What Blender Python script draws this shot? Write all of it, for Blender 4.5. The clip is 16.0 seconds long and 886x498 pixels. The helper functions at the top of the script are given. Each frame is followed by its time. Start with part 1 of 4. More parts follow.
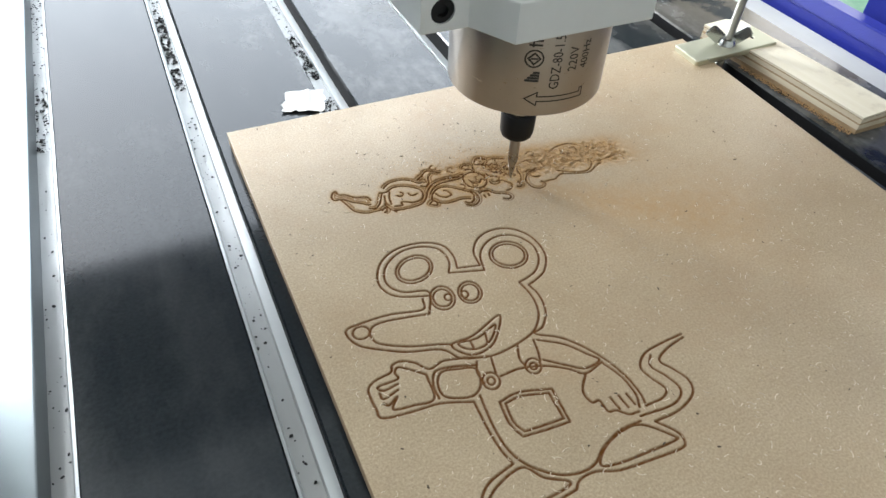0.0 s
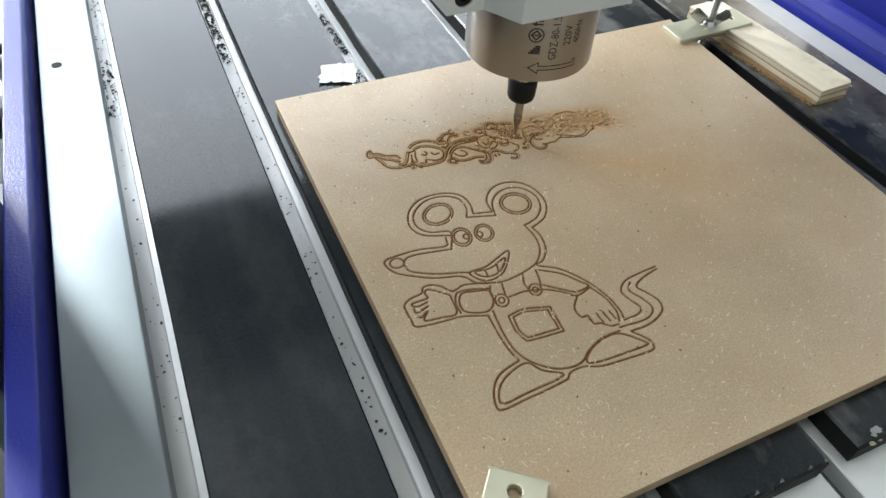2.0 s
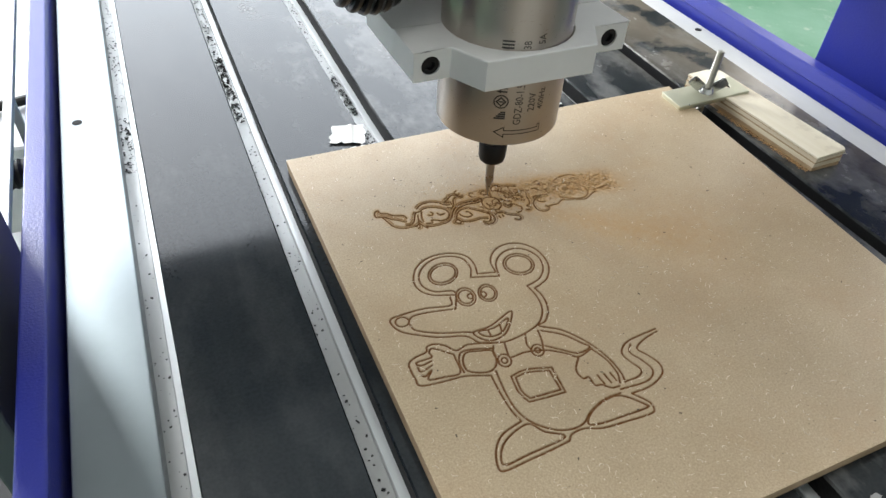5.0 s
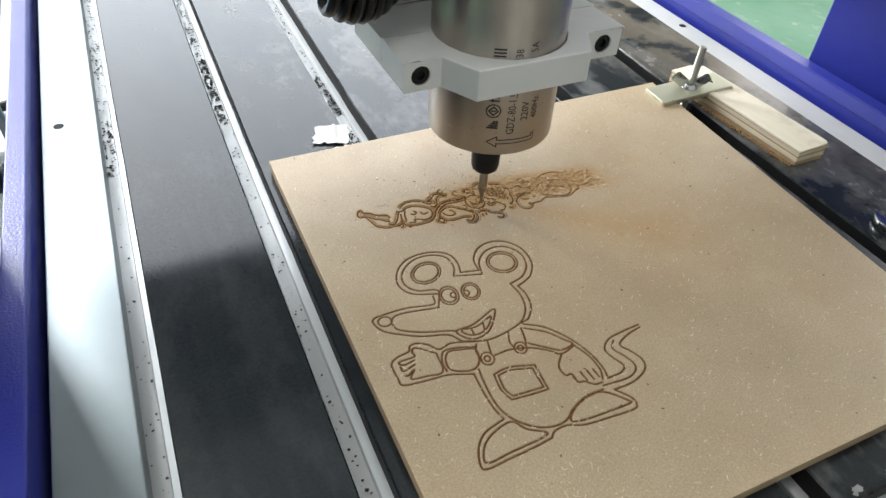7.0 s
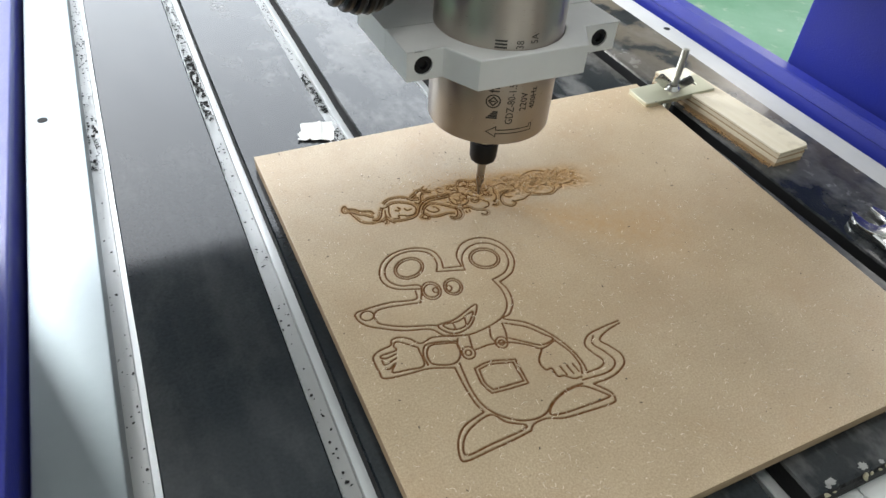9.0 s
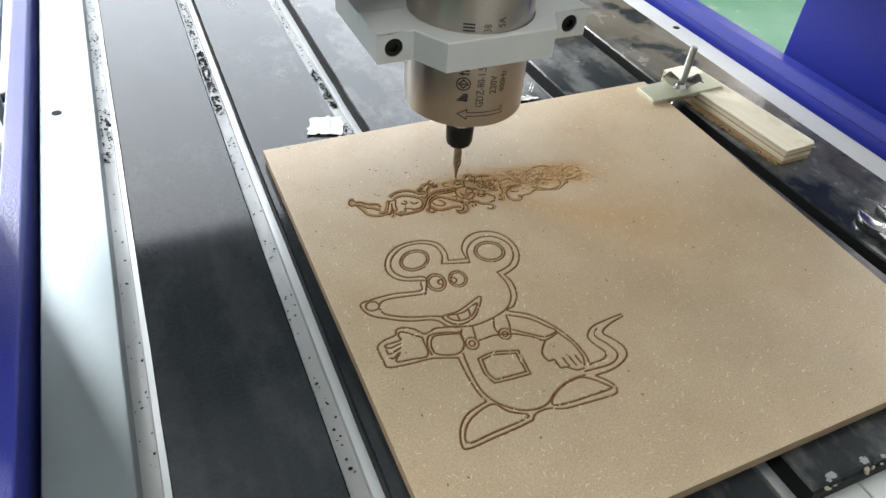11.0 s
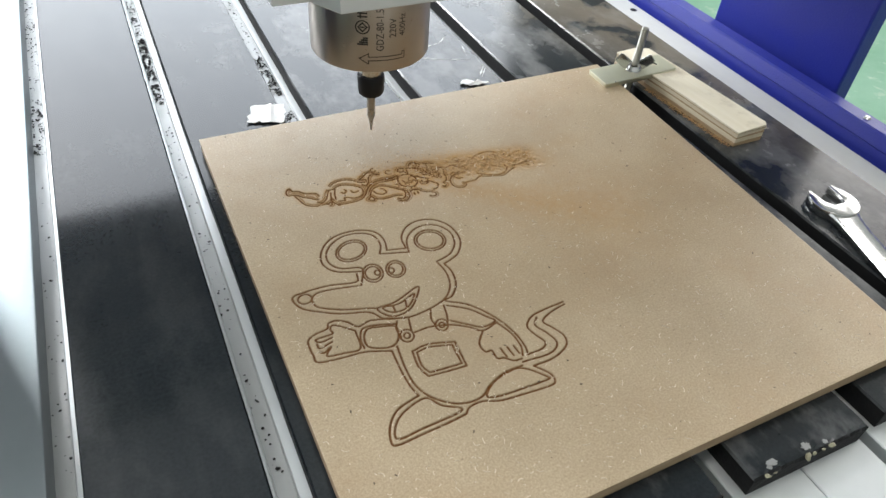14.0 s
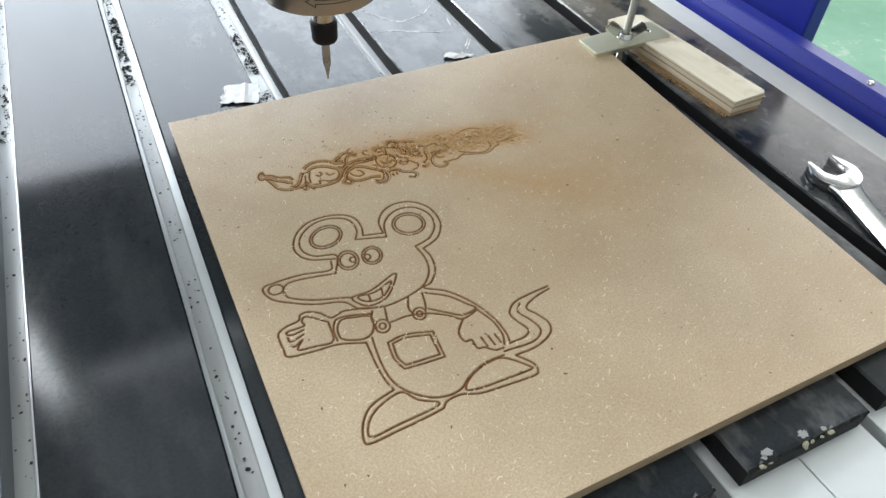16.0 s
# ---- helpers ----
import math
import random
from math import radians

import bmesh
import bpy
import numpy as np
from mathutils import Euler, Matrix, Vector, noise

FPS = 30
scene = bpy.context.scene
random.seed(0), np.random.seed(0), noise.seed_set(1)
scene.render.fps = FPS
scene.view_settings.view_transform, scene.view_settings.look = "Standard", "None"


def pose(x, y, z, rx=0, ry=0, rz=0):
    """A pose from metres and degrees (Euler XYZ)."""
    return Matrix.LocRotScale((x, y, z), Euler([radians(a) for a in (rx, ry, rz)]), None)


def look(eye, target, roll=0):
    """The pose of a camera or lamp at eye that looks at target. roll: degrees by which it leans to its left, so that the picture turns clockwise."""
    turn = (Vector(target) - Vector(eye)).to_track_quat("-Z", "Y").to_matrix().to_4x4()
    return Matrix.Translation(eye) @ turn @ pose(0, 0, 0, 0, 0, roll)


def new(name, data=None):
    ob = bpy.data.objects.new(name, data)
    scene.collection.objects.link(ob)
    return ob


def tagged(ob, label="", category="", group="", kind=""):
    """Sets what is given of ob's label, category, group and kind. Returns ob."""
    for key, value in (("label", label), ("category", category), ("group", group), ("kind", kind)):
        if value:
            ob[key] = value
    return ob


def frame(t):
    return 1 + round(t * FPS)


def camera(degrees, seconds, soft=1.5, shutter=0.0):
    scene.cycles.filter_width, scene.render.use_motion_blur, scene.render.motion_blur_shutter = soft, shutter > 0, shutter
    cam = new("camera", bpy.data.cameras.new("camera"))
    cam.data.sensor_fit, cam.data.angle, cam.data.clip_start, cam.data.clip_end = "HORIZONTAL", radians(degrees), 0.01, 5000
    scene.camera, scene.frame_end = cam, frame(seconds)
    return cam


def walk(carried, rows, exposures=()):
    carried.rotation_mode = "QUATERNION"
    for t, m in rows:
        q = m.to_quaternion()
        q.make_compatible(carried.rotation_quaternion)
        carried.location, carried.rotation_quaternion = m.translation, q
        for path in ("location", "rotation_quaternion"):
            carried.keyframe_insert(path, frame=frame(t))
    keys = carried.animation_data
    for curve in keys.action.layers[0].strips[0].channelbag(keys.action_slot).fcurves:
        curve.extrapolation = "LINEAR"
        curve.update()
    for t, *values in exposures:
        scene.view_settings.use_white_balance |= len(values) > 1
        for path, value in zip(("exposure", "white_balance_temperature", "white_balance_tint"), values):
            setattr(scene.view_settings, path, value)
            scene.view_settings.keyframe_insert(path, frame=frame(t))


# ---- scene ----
cam = camera(65.2, 16.0)
PATH = [
    (0, look((-0.0380, -0.3856, 0.2555), (0.0599, -0.1925, 0.0478), 3.19)),
    (0.2, look((-0.0402, -0.4054, 0.2783), (0.0508, -0.2160, 0.0642), 2.05)),
    (0.5, look((-0.0547, -0.4254, 0.2934), (0.0337, -0.2399, 0.0748), 3.35)),
    (1, look((-0.0634, -0.4341, 0.2983), (0.0271, -0.2547, 0.0755), 3.50)),
    (1.5, look((-0.0772, -0.4341, 0.2931), (0.0186, -0.2563, 0.0713), 5.28)),
    (2, look((-0.0777, -0.4402, 0.2984), (0.0169, -0.2550, 0.0821), 3.66)),
    (2.5, look((-0.0772, -0.4409, 0.3044), (0.0212, -0.2491, 0.0958), 4.08)),
    (3, look((-0.0793, -0.4420, 0.3090), (0.0184, -0.2460, 0.1039), 4.00)),
    (5.5, look((-0.0808, -0.4428, 0.3100), (0.0193, -0.2432, 0.1096), 4.27)),
    (6, look((-0.0780, -0.4449, 0.3103), (0.0240, -0.2461, 0.1102), 4.22)),
    (6.5, look((-0.0726, -0.4466, 0.3110), (0.0295, -0.2482, 0.1105), 3.77)),
    (7, look((-0.0738, -0.4453, 0.3098), (0.0273, -0.2468, 0.1089), 3.62)),
    (7.5, look((-0.0725, -0.4461, 0.3092), (0.0302, -0.2480, 0.1087), 4.09)),
    (8, look((-0.0705, -0.4479, 0.3108), (0.0341, -0.2507, 0.1104), 4.34)),
    (8.5, look((-0.0729, -0.4499, 0.3097), (0.0337, -0.2531, 0.1099), 4.89)),
    (11, look((-0.0729, -0.4597, 0.3076), (0.0292, -0.2603, 0.1081), 4.71)),
    (11.5, look((-0.0704, -0.4612, 0.3087), (0.0309, -0.2609, 0.1097), 3.94)),
    (12, look((-0.0705, -0.4608, 0.3156), (0.0239, -0.2551, 0.1187), 2.76)),
    (12.2, look((-0.0642, -0.4604, 0.3140), (0.0324, -0.2546, 0.1184), 3.46)),
    (12.5, look((-0.0502, -0.4585, 0.3131), (0.0510, -0.2573, 0.1149), 3.51)),
    (13, look((-0.0419, -0.4630, 0.3001), (0.0654, -0.2695, 0.0975), 5.27)),
    (13.5, look((-0.0400, -0.4658, 0.2969), (0.0693, -0.2742, 0.0936), 5.68)),
    (14, look((-0.0425, -0.4626, 0.2991), (0.0654, -0.2689, 0.0969), 4.99)),
    (14.5, look((-0.0367, -0.4638, 0.2984), (0.0707, -0.2705, 0.0956), 4.36)),
    (15, look((-0.0339, -0.4635, 0.2997), (0.0733, -0.2696, 0.0975), 4.10)),
    (15.5, look((-0.0320, -0.4642, 0.2990), (0.0773, -0.2711, 0.0970), 4.57)),
    (16, look((-0.0193, -0.4528, 0.2900), (0.0835, -0.2651, 0.0798), 3.42)),
]
walk(cam, PATH, [(0, 0.26, 6500, 10), (0.4, 0.05, 6550, 10), (1, 0.06, 6600, 10), (3, 0.14, 6550, 10), (5.5, 0.14, 6750, 11), (13.5, 0.16, 6750, 11), (14.5, 0.19, 6700, 11), (16, 0.28, 6500, 10)])

# ---- world and light ----
world = bpy.data.worlds.new("sky")
scene.world = world
world.use_nodes = True
wn = world.node_tree.nodes
sky = wn.new("ShaderNodeTexSky")
sky.sky_type, sky.sun_disc = "NISHITA", False
sky.sun_elevation, sky.sun_rotation = radians(40), radians(-30)
wn["Background"].inputs["Strength"].default_value = 0.15
world.node_tree.links.new(sky.outputs[0], wn["Background"].inputs["Color"])


def area_light(name, eye, target, wide, high, watts, colour=(0.98, 0.99, 1.0)):
    lamp = bpy.data.lights.new(name, "AREA")
    lamp.shape, lamp.size, lamp.size_y, lamp.energy, lamp.color = "RECTANGLE", wide, high, watts, colour
    ob = new(name, lamp)
    ob.matrix_world = look(eye, target)
    return ob


area_light("window_light_back", (-1.9, 3.85, 2.76), (-1.9, 0, 2.76), 1.3, 4.1, 425, (0.89, 0.955, 1.0))
area_light("window_light_back", (0.9, 3.85, 2.76), (0.9, 0, 2.76), 3.8, 4.1, 200, (0.88, 0.95, 1.0))
# Side, right and overhead lamps are added fill without a seen source.
area_light("side_fill", (-3.35, 2.3, 1.55), (0, 2.3, 1.55), 2.6, 1.9, 45)
area_light("right_fill", (3.85, 1.3, 1.55), (0, 1.3, 1.55), 3.0, 1.9, 56, (1.0, 0.97, 0.93))
area_light("overhead_fill", (-0.2, -0.3, 5.19), (-0.2, -0.3, 0), 4.6, 1.4, 70, (1.0, 0.98, 0.95))


# ---- materials ----
def material(name, colour, rough=0.5, metal=0.0, spec=0.5):
    m = bpy.data.materials.new(name)
    m.use_nodes = True
    b = m.node_tree.nodes["Principled BSDF"]
    b.inputs["Base Color"].default_value = (*colour, 1)
    b.inputs["Roughness"].default_value, b.inputs["Metallic"].default_value = rough, metal
    b.inputs["Specular IOR Level"].default_value = spec
    return m


class Nodes:
    """Short hand for wiring a node material."""

    def __init__(self, m):
        self.tree = m.node_tree
        self.b = m.node_tree.nodes["Principled BSDF"]

    def add(self, kind, **kw):
        n = self.tree.nodes.new(kind)
        for k, v in kw.items():
            n.inputs[k.replace("_", " ")].default_value = v
        return n

    def wire(self, a, b):
        self.tree.links.new(a, b)

    def where(self, scale=(1, 1, 1)):
        tc = self.tree.nodes.new("ShaderNodeTexCoord")
        mp = self.tree.nodes.new("ShaderNodeMapping")
        mp.inputs["Scale"].default_value = scale
        self.wire(tc.outputs["Object"], mp.inputs["Vector"])
        return mp.outputs[0]

    def noise(self, scale, detail=4.0, rough=0.6, stretch=(1, 1, 1)):
        n = self.add("ShaderNodeTexNoise", Scale=scale, Detail=detail, Roughness=rough)
        self.wire(self.where(stretch), n.inputs["Vector"])
        return n.outputs["Fac"]

    def ramp(self, fac, *stops):
        r = self.tree.nodes.new("ShaderNodeValToRGB")
        e = r.color_ramp.elements
        while len(e) < len(stops):
            e.new(0.5)
        for s, (p, c) in zip(e, stops):
            s.position, s.color = p, (*c, 1) if isinstance(c, tuple) else (c, c, c, 1)
        self.wire(fac, r.inputs[0])
        return r.outputs[0]

    def mix(self, fac, a, b, kind="MIX"):
        n = self.tree.nodes.new("ShaderNodeMix")
        n.data_type, n.blend_type = "RGBA", kind
        for s, v in ((n.inputs[0], fac), (n.inputs[6], a), (n.inputs[7], b)):
            if isinstance(v, (int, float)):
                s.default_value = v
            elif isinstance(v, tuple):
                s.default_value = (*v, 1)
            else:
                self.wire(v, s)
        return n.outputs[2]

    def math(self, op, a, b=0.0):
        n = self.tree.nodes.new("ShaderNodeMath")
        n.operation = op
        for s, v in zip(n.inputs, (a, b)):
            if isinstance(v, (int, float)):
                s.default_value = v
            else:
                self.wire(v, s)
        return n.outputs[0]

    def attribute(self, name):
        n = self.tree.nodes.new("ShaderNodeAttribute")
        n.attribute_name = name
        return n.outputs["Fac"]

    def bump(self, height, strength, distance):
        n = self.add("ShaderNodeBump", Strength=strength, Distance=distance)
        self.wire(height, n.inputs["Height"])
        self.wire(n.outputs[0], self.b.inputs["Normal"])

    def colour(self, c):
        self.wire(c, self.b.inputs["Base Color"])

    def rough(self, r):
        self.wire(r, self.b.inputs["Roughness"])


def make_mdf():
    m = material("mdf", (0.42, 0.34, 0.25), 0.46, spec=0.5)
    n = Nodes(m)
    grain = n.ramp(n.noise(900, 3, 0.7), (0.3, (0.335, 0.250, 0.156)), (0.7, (0.530, 0.424, 0.283)))
    cloud = n.ramp(n.noise(14, 4), (0.3, (0.86, 0.84, 0.81)), (0.7, (1.02, 1.02, 1.02)))
    c = n.mix(1.0, grain, cloud, "MULTIPLY")
    specks = n.ramp(n.noise(420, 2, 0.5, (1, 1.6, 1)), (0.71, 0.0), (0.75, 1.0))
    c = n.mix(n.math("MULTIPLY", specks, 0.75), c, (0.2, 0.14, 0.09))
    pale = n.ramp(n.noise(300, 2, 0.5, (2.2, 0.7, 1)), (0.69, 0.0), (0.74, 1.0))
    c = n.mix(n.math("MULTIPLY", pale, 0.3), c, (0.62, 0.52, 0.4))
    stain = n.math("MULTIPLY", n.ramp(n.noise(11, 6, 0.65), (0.48, 0.0), (0.72, 1.0)), n.ramp(n.noise(220, 3, 0.6), (0.3, 0.4), (0.65, 1.0)))
    c = n.mix(n.math("MULTIPLY", stain, 0.42), c, (0.36, 0.22, 0.11))
    blot = n.ramp(n.noise(46, 5, 0.7), (0.62, 0.0), (0.74, 1.0))
    c = n.mix(n.math("MULTIPLY", blot, 0.3), c, (0.3, 0.2, 0.12))
    # Besides loose sawdust this mask carries the painted streak of spindle shadow.
    dust_shade = n.math("MULTIPLY", n.attribute("dust_shade"), n.ramp(n.noise(160, 5, 0.7), (0.25, 0.35), (0.65, 1.0)))
    c = n.mix(dust_shade, c, (0.42, 0.25, 0.105))
    cut = n.math("MULTIPLY", n.attribute("cut"), n.ramp(n.noise(500, 3), (0.3, 0.75), (0.6, 1.0)))
    c = n.mix(cut, c, (0.155, 0.064, 0.020))
    n.colour(c)
    loose = n.math("MINIMUM", n.math("ADD", cut, dust_shade), 1.0)
    n.rough(n.math("ADD", n.math("MULTIPLY", loose, 0.42), n.ramp(n.noise(120, 4), (0.3, 0.36), (0.7, 0.46))))
    n.wire(n.math("MULTIPLY", n.math("SUBTRACT", 1.0, loose), 0.65), n.b.inputs["Specular IOR Level"])
    n.bump(n.noise(1400, 3), 0.25, 0.0004)
    return m


def make_plate():
    m = material("pvc_plate", (0.04, 0.045, 0.05), 0.2, spec=0.37)
    n = Nodes(m)
    dusty = n.math("MULTIPLY", n.ramp(n.noise(13, 7, 0.7, (1, 0.7, 1)), (0.47, 0.0), (0.68, 0.8)), n.ramp(n.noise(60, 5, 0.7), (0.35, 0.2), (0.7, 1.0)))
    sep = n.tree.nodes.new("ShaderNodeSeparateXYZ")
    n.wire(n.where(), sep.inputs[0])
    dusty = n.math("MULTIPLY", dusty, n.ramp(n.math("ADD", n.math("MULTIPLY", sep.outputs["X"], 1.6), n.math("MULTIPLY", sep.outputs["Y"], 1.2)), (0.05, 0.12), (0.45, 1.0)))
    streak = n.ramp(n.noise(70, 3, 0.6, (1, 0.06, 1)), (0.45, 0.0), (0.75, 0.25))
    base = n.ramp(n.noise(500, 2), (0.3, (0.009, 0.012, 0.015)), (0.7, (0.016, 0.020, 0.024)))
    c = n.mix(n.math("MULTIPLY", dusty, 0.4), base, (0.3, 0.29, 0.26))
    c = n.mix(n.math("MULTIPLY", streak, 0.12), c, (0.2, 0.2, 0.2))
    film = n.ramp(n.noise(26, 6, 0.6, (1, 0.6, 1)), (0.50, 0.0), (0.62, 1.0))
    c = n.mix(n.math("MULTIPLY", n.math("MULTIPLY", film, n.ramp(sep.outputs["X"], (0.0, 0.15), (0.1, 1.0))), 0.13), c, (0.5, 0.5, 0.5))
    tan = n.math("MULTIPLY", n.ramp(n.noise(17, 5, 0.55), (0.40, 0.0), (0.48, 1.0)), n.ramp(n.math("ADD", sep.outputs["X"], n.math("MULTIPLY", sep.outputs["Y"], 0.35)), (0.37, 0.0), (0.47, 1.0)))
    c = n.mix(n.math("MULTIPLY", tan, 0.5), c, (0.24, 0.2, 0.15))
    n.colour(c)
    n.rough(n.math("ADD", n.math("MULTIPLY", dusty, 0.4), n.ramp(n.noise(40, 4), (0.3, 0.115), (0.7, 0.15))))
    n.bump(n.noise(320, 3, 0.6), 0.02, 0.0004)
    return m


def make_metal(name, colour, rough, stretch=(1, 1, 1), scale=80, depth=0.05, metal=1.0, vary=0.25):
    m = material(name, colour, rough, metal)
    n = Nodes(m)
    f = n.noise(scale, 4, 0.7, stretch)
    n.rough(n.ramp(f, (0.25, rough * (1 - vary)), (0.75, min(1, rough * (1 + vary)))))
    dark = tuple(v * 0.9 for v in colour)
    n.colour(n.mix(n.ramp(n.noise(18, 5, 0.65), (0.35, 0.0), (0.75, 1.0)), colour, dark))
    n.bump(f, depth, 0.0003)
    return m


def make_turned(name, colour, rough, *more):
    """Metal with turning marks round its axis."""
    m = make_metal(name, colour, rough, *more)
    n = Nodes(m)
    t = n.tree.nodes.new("ShaderNodeTangent")
    t.direction_type, t.axis = "RADIAL", "Z"
    n.b.inputs["Anisotropic"].default_value = 0.8
    n.b.inputs["Anisotropic Rotation"].default_value = 0.25
    n.wire(t.outputs[0], n.b.inputs["Tangent"])
    return m


def make_paint(name, colour, rough=0.35, scale=900, strength=0.15, spec=0.5):
    m = material(name, colour, rough, spec=spec)
    n = Nodes(m)
    n.colour(n.mix(n.ramp(n.noise(9, 5, 0.7), (0.35, 0.0), (0.75, 1.0)), colour, tuple(v * 0.8 + (0.015 if max(colour) > 0.02 else 0.002) for v in colour)))
    n.bump(n.noise(scale, 2), strength, 0.0005)
    return m


def make_ply(name, dark, light, stretch):
    m = material(name, light, 0.7, spec=0.25)
    n = Nodes(m)
    g = n.noise(60, 5, 0.65, stretch)
    c = n.mix(n.ramp(g, (0.3, 0.0), (0.7, 1.0)), dark, light)
    n.colour(n.mix(n.math("MULTIPLY", n.ramp(n.noise(35, 5), (0.55, 0.0), (0.75, 1.0)), 0.4), c, (0.2, 0.13, 0.07)))
    n.bump(g, 0.2, 0.0006)
    return m


def make_floor():
    m = material("green_floor", (0.1, 0.3, 0.16), 0.35)
    n = Nodes(m)
    c = n.mix(n.ramp(n.noise(3, 6, 0.7), (0.35, 0.0), (0.65, 1.0)), (0.11, 0.26, 0.16), (0.17, 0.33, 0.23))
    n.colour(n.mix(n.ramp(n.noise(14, 6, 0.7), (0.58, 0.0), (0.7, 0.7)), c, (0.45, 0.5, 0.42)))
    return m


MDF, PLATE = make_mdf(), make_plate()
MDF_EDGE = make_ply("mdf_edge", (0.3, 0.21, 0.13), (0.42, 0.31, 0.2), (1, 1, 4))
STEEL = make_turned("brushed_steel", (0.43, 0.385, 0.34), 0.33, (1, 1, 10), 200, 0.002)
CHROME = make_metal("chrome", (0.56, 0.56, 0.55), 0.19, depth=0.02)
CARBIDE = make_metal("carbide", (0.38, 0.37, 0.36), 0.3)
ALU = make_metal("anodised_aluminium", (0.235, 0.265, 0.28), 0.36, (1, 0.15, 1), 60, 0.003, 0.88, 0.06)
ALU_DUSTY = make_metal("dusty_aluminium", (0.62, 0.62, 0.6), 0.55, (1, 0.4, 1), 90, 0.05, 0.3)
ALU_DULL = make_metal("dull_aluminium", (0.42, 0.43, 0.43), 0.5, (1, 0.2, 1), 200, 0.04, 0.6)
# Dark copy of the aluminium that paints shade into the slots.
ALU_SHADE = make_metal("shade_aluminium", (0.12, 0.12, 0.12), 0.6, (1, 0.2, 1), 200, 0.04, 0.4)
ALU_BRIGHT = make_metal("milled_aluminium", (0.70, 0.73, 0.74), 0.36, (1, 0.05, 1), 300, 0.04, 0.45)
CLAMP = make_metal("grey_anodised", (0.66, 0.67, 0.67), 0.5, (1, 1, 1), 600, 0.06, 0.15)
ROD = make_metal("zinc_rod", (0.42, 0.41, 0.36), 0.35, (1, 1, 1), 50, 0.05, 0.9)
ZINC = make_metal("yellow_zinc", (0.62, 0.61, 0.47), 0.34, (1, 1, 1), 50, 0.008, 0.8)
BLUE = make_paint("blue_paint", (0.020, 0.030, 0.285), 0.32, 600, 0.55, 0.38)
BLACK = make_paint("black_plastic", (0.006, 0.006, 0.007), 0.5, 400, 0.05, 0.25)
RUBBER = make_paint("black_cable", (0.006, 0.006, 0.007), 0.28, 300, 0.03, 0.3)
INK = material("ink", (0.03, 0.026, 0.022), 0.6)
DIRT = make_paint("black_dirt", (0.02, 0.02, 0.02), 0.9, 2000, 0.5)
PLY_TOP = make_ply("plywood_face", (0.68, 0.6, 0.45), (0.82, 0.76, 0.63), (1, 0.08, 1))
PLY_A = make_ply("plywood_ply", (0.56, 0.46, 0.32), (0.72, 0.64, 0.49), (1, 0.1, 3))
PLY_B = make_ply("plywood_cross_ply", (0.3, 0.2, 0.11), (0.45, 0.32, 0.2), (1, 1, 3))
TAPE = make_paint("white_tape", (0.72, 0.73, 0.72), 0.6, 200, 0.2)
SMEAR = make_paint("dried_smear", (0.6, 0.61, 0.6), 0.6, 300, 0.1)
SPOT = make_paint("glue_film", (0.27, 0.275, 0.27), 0.6, 400, 0.3)
ORANGE = make_paint("orange_plastic", (0.45, 0.17, 0.02), 0.4)
GLUE = make_paint("dried_glue", (0.30, 0.28, 0.19), 0.5, 700, 0.3)
FIBRE = material("pale_fibre", (0.72, 0.62, 0.48), 0.7)
CHIP = material("dark_chip", (0.07, 0.05, 0.035), 0.8)
DUST = make_ply("sawdust", (0.42, 0.25, 0.11), (0.58, 0.37, 0.18), (1, 1, 1))
# Black of the broken plate edges; it also stands in for shade.
SAWN_SHADE = make_paint("sawn_plastic_shade", (0.012, 0.012, 0.013), 0.7, 500, 0.5, 0.2)
FLOOR = make_floor()
WALL = make_paint("wall_paint", (0.4, 0.4, 0.39), 0.7, 60, 0.05)
CEILING = make_paint("ceiling_paint", (0.3, 0.31, 0.31), 0.8, 60, 0.05)
SIDE_SHADE = make_paint("shaded_side_plate", (0.09, 0.09, 0.1), 0.5)
CROSS = make_paint("grey_cross_beam", (0.58, 0.60, 0.63), 0.5)


# ---- building blocks ----
def part(name, bm, mat, parent=None, label="", smooth=False):
    me = bpy.data.meshes.new(name)
    bmesh.ops.recalc_face_normals(bm, faces=bm.faces)
    bm.to_mesh(me)
    bm.free()
    for m in mat if isinstance(mat, (list, tuple)) else [mat]:
        me.materials.append(m)
    if smooth:
        me.shade_smooth()
        me.set_sharp_from_angle(angle=radians(35))
    ob = new(name, me)
    if parent:
        ob.parent = parent
    if label:
        tagged(ob, label)
    return ob


def empty(name, m=None):
    ob = new(name)
    ob.empty_display_size = 0.02
    if m:
        ob.matrix_world = m
    return ob


def box(bm, x0, x1, y0, y1, z0, z1, bevel=0.0, seg=1):
    r = bmesh.ops.create_cube(bm, size=1)
    bmesh.ops.scale(bm, vec=(x1 - x0, y1 - y0, z1 - z0), verts=r["verts"])
    bmesh.ops.translate(bm, vec=((x0 + x1) / 2, (y0 + y1) / 2, (z0 + z1) / 2), verts=r["verts"])
    if bevel:
        edges = list({e for v in r["verts"] for e in v.link_edges})
        bmesh.ops.bevel(bm, geom=edges, offset=bevel, segments=seg, affect="EDGES", profile=0.5)
    return bm


def boxed(*a, **k):
    return box(bmesh.new(), *a, **k)


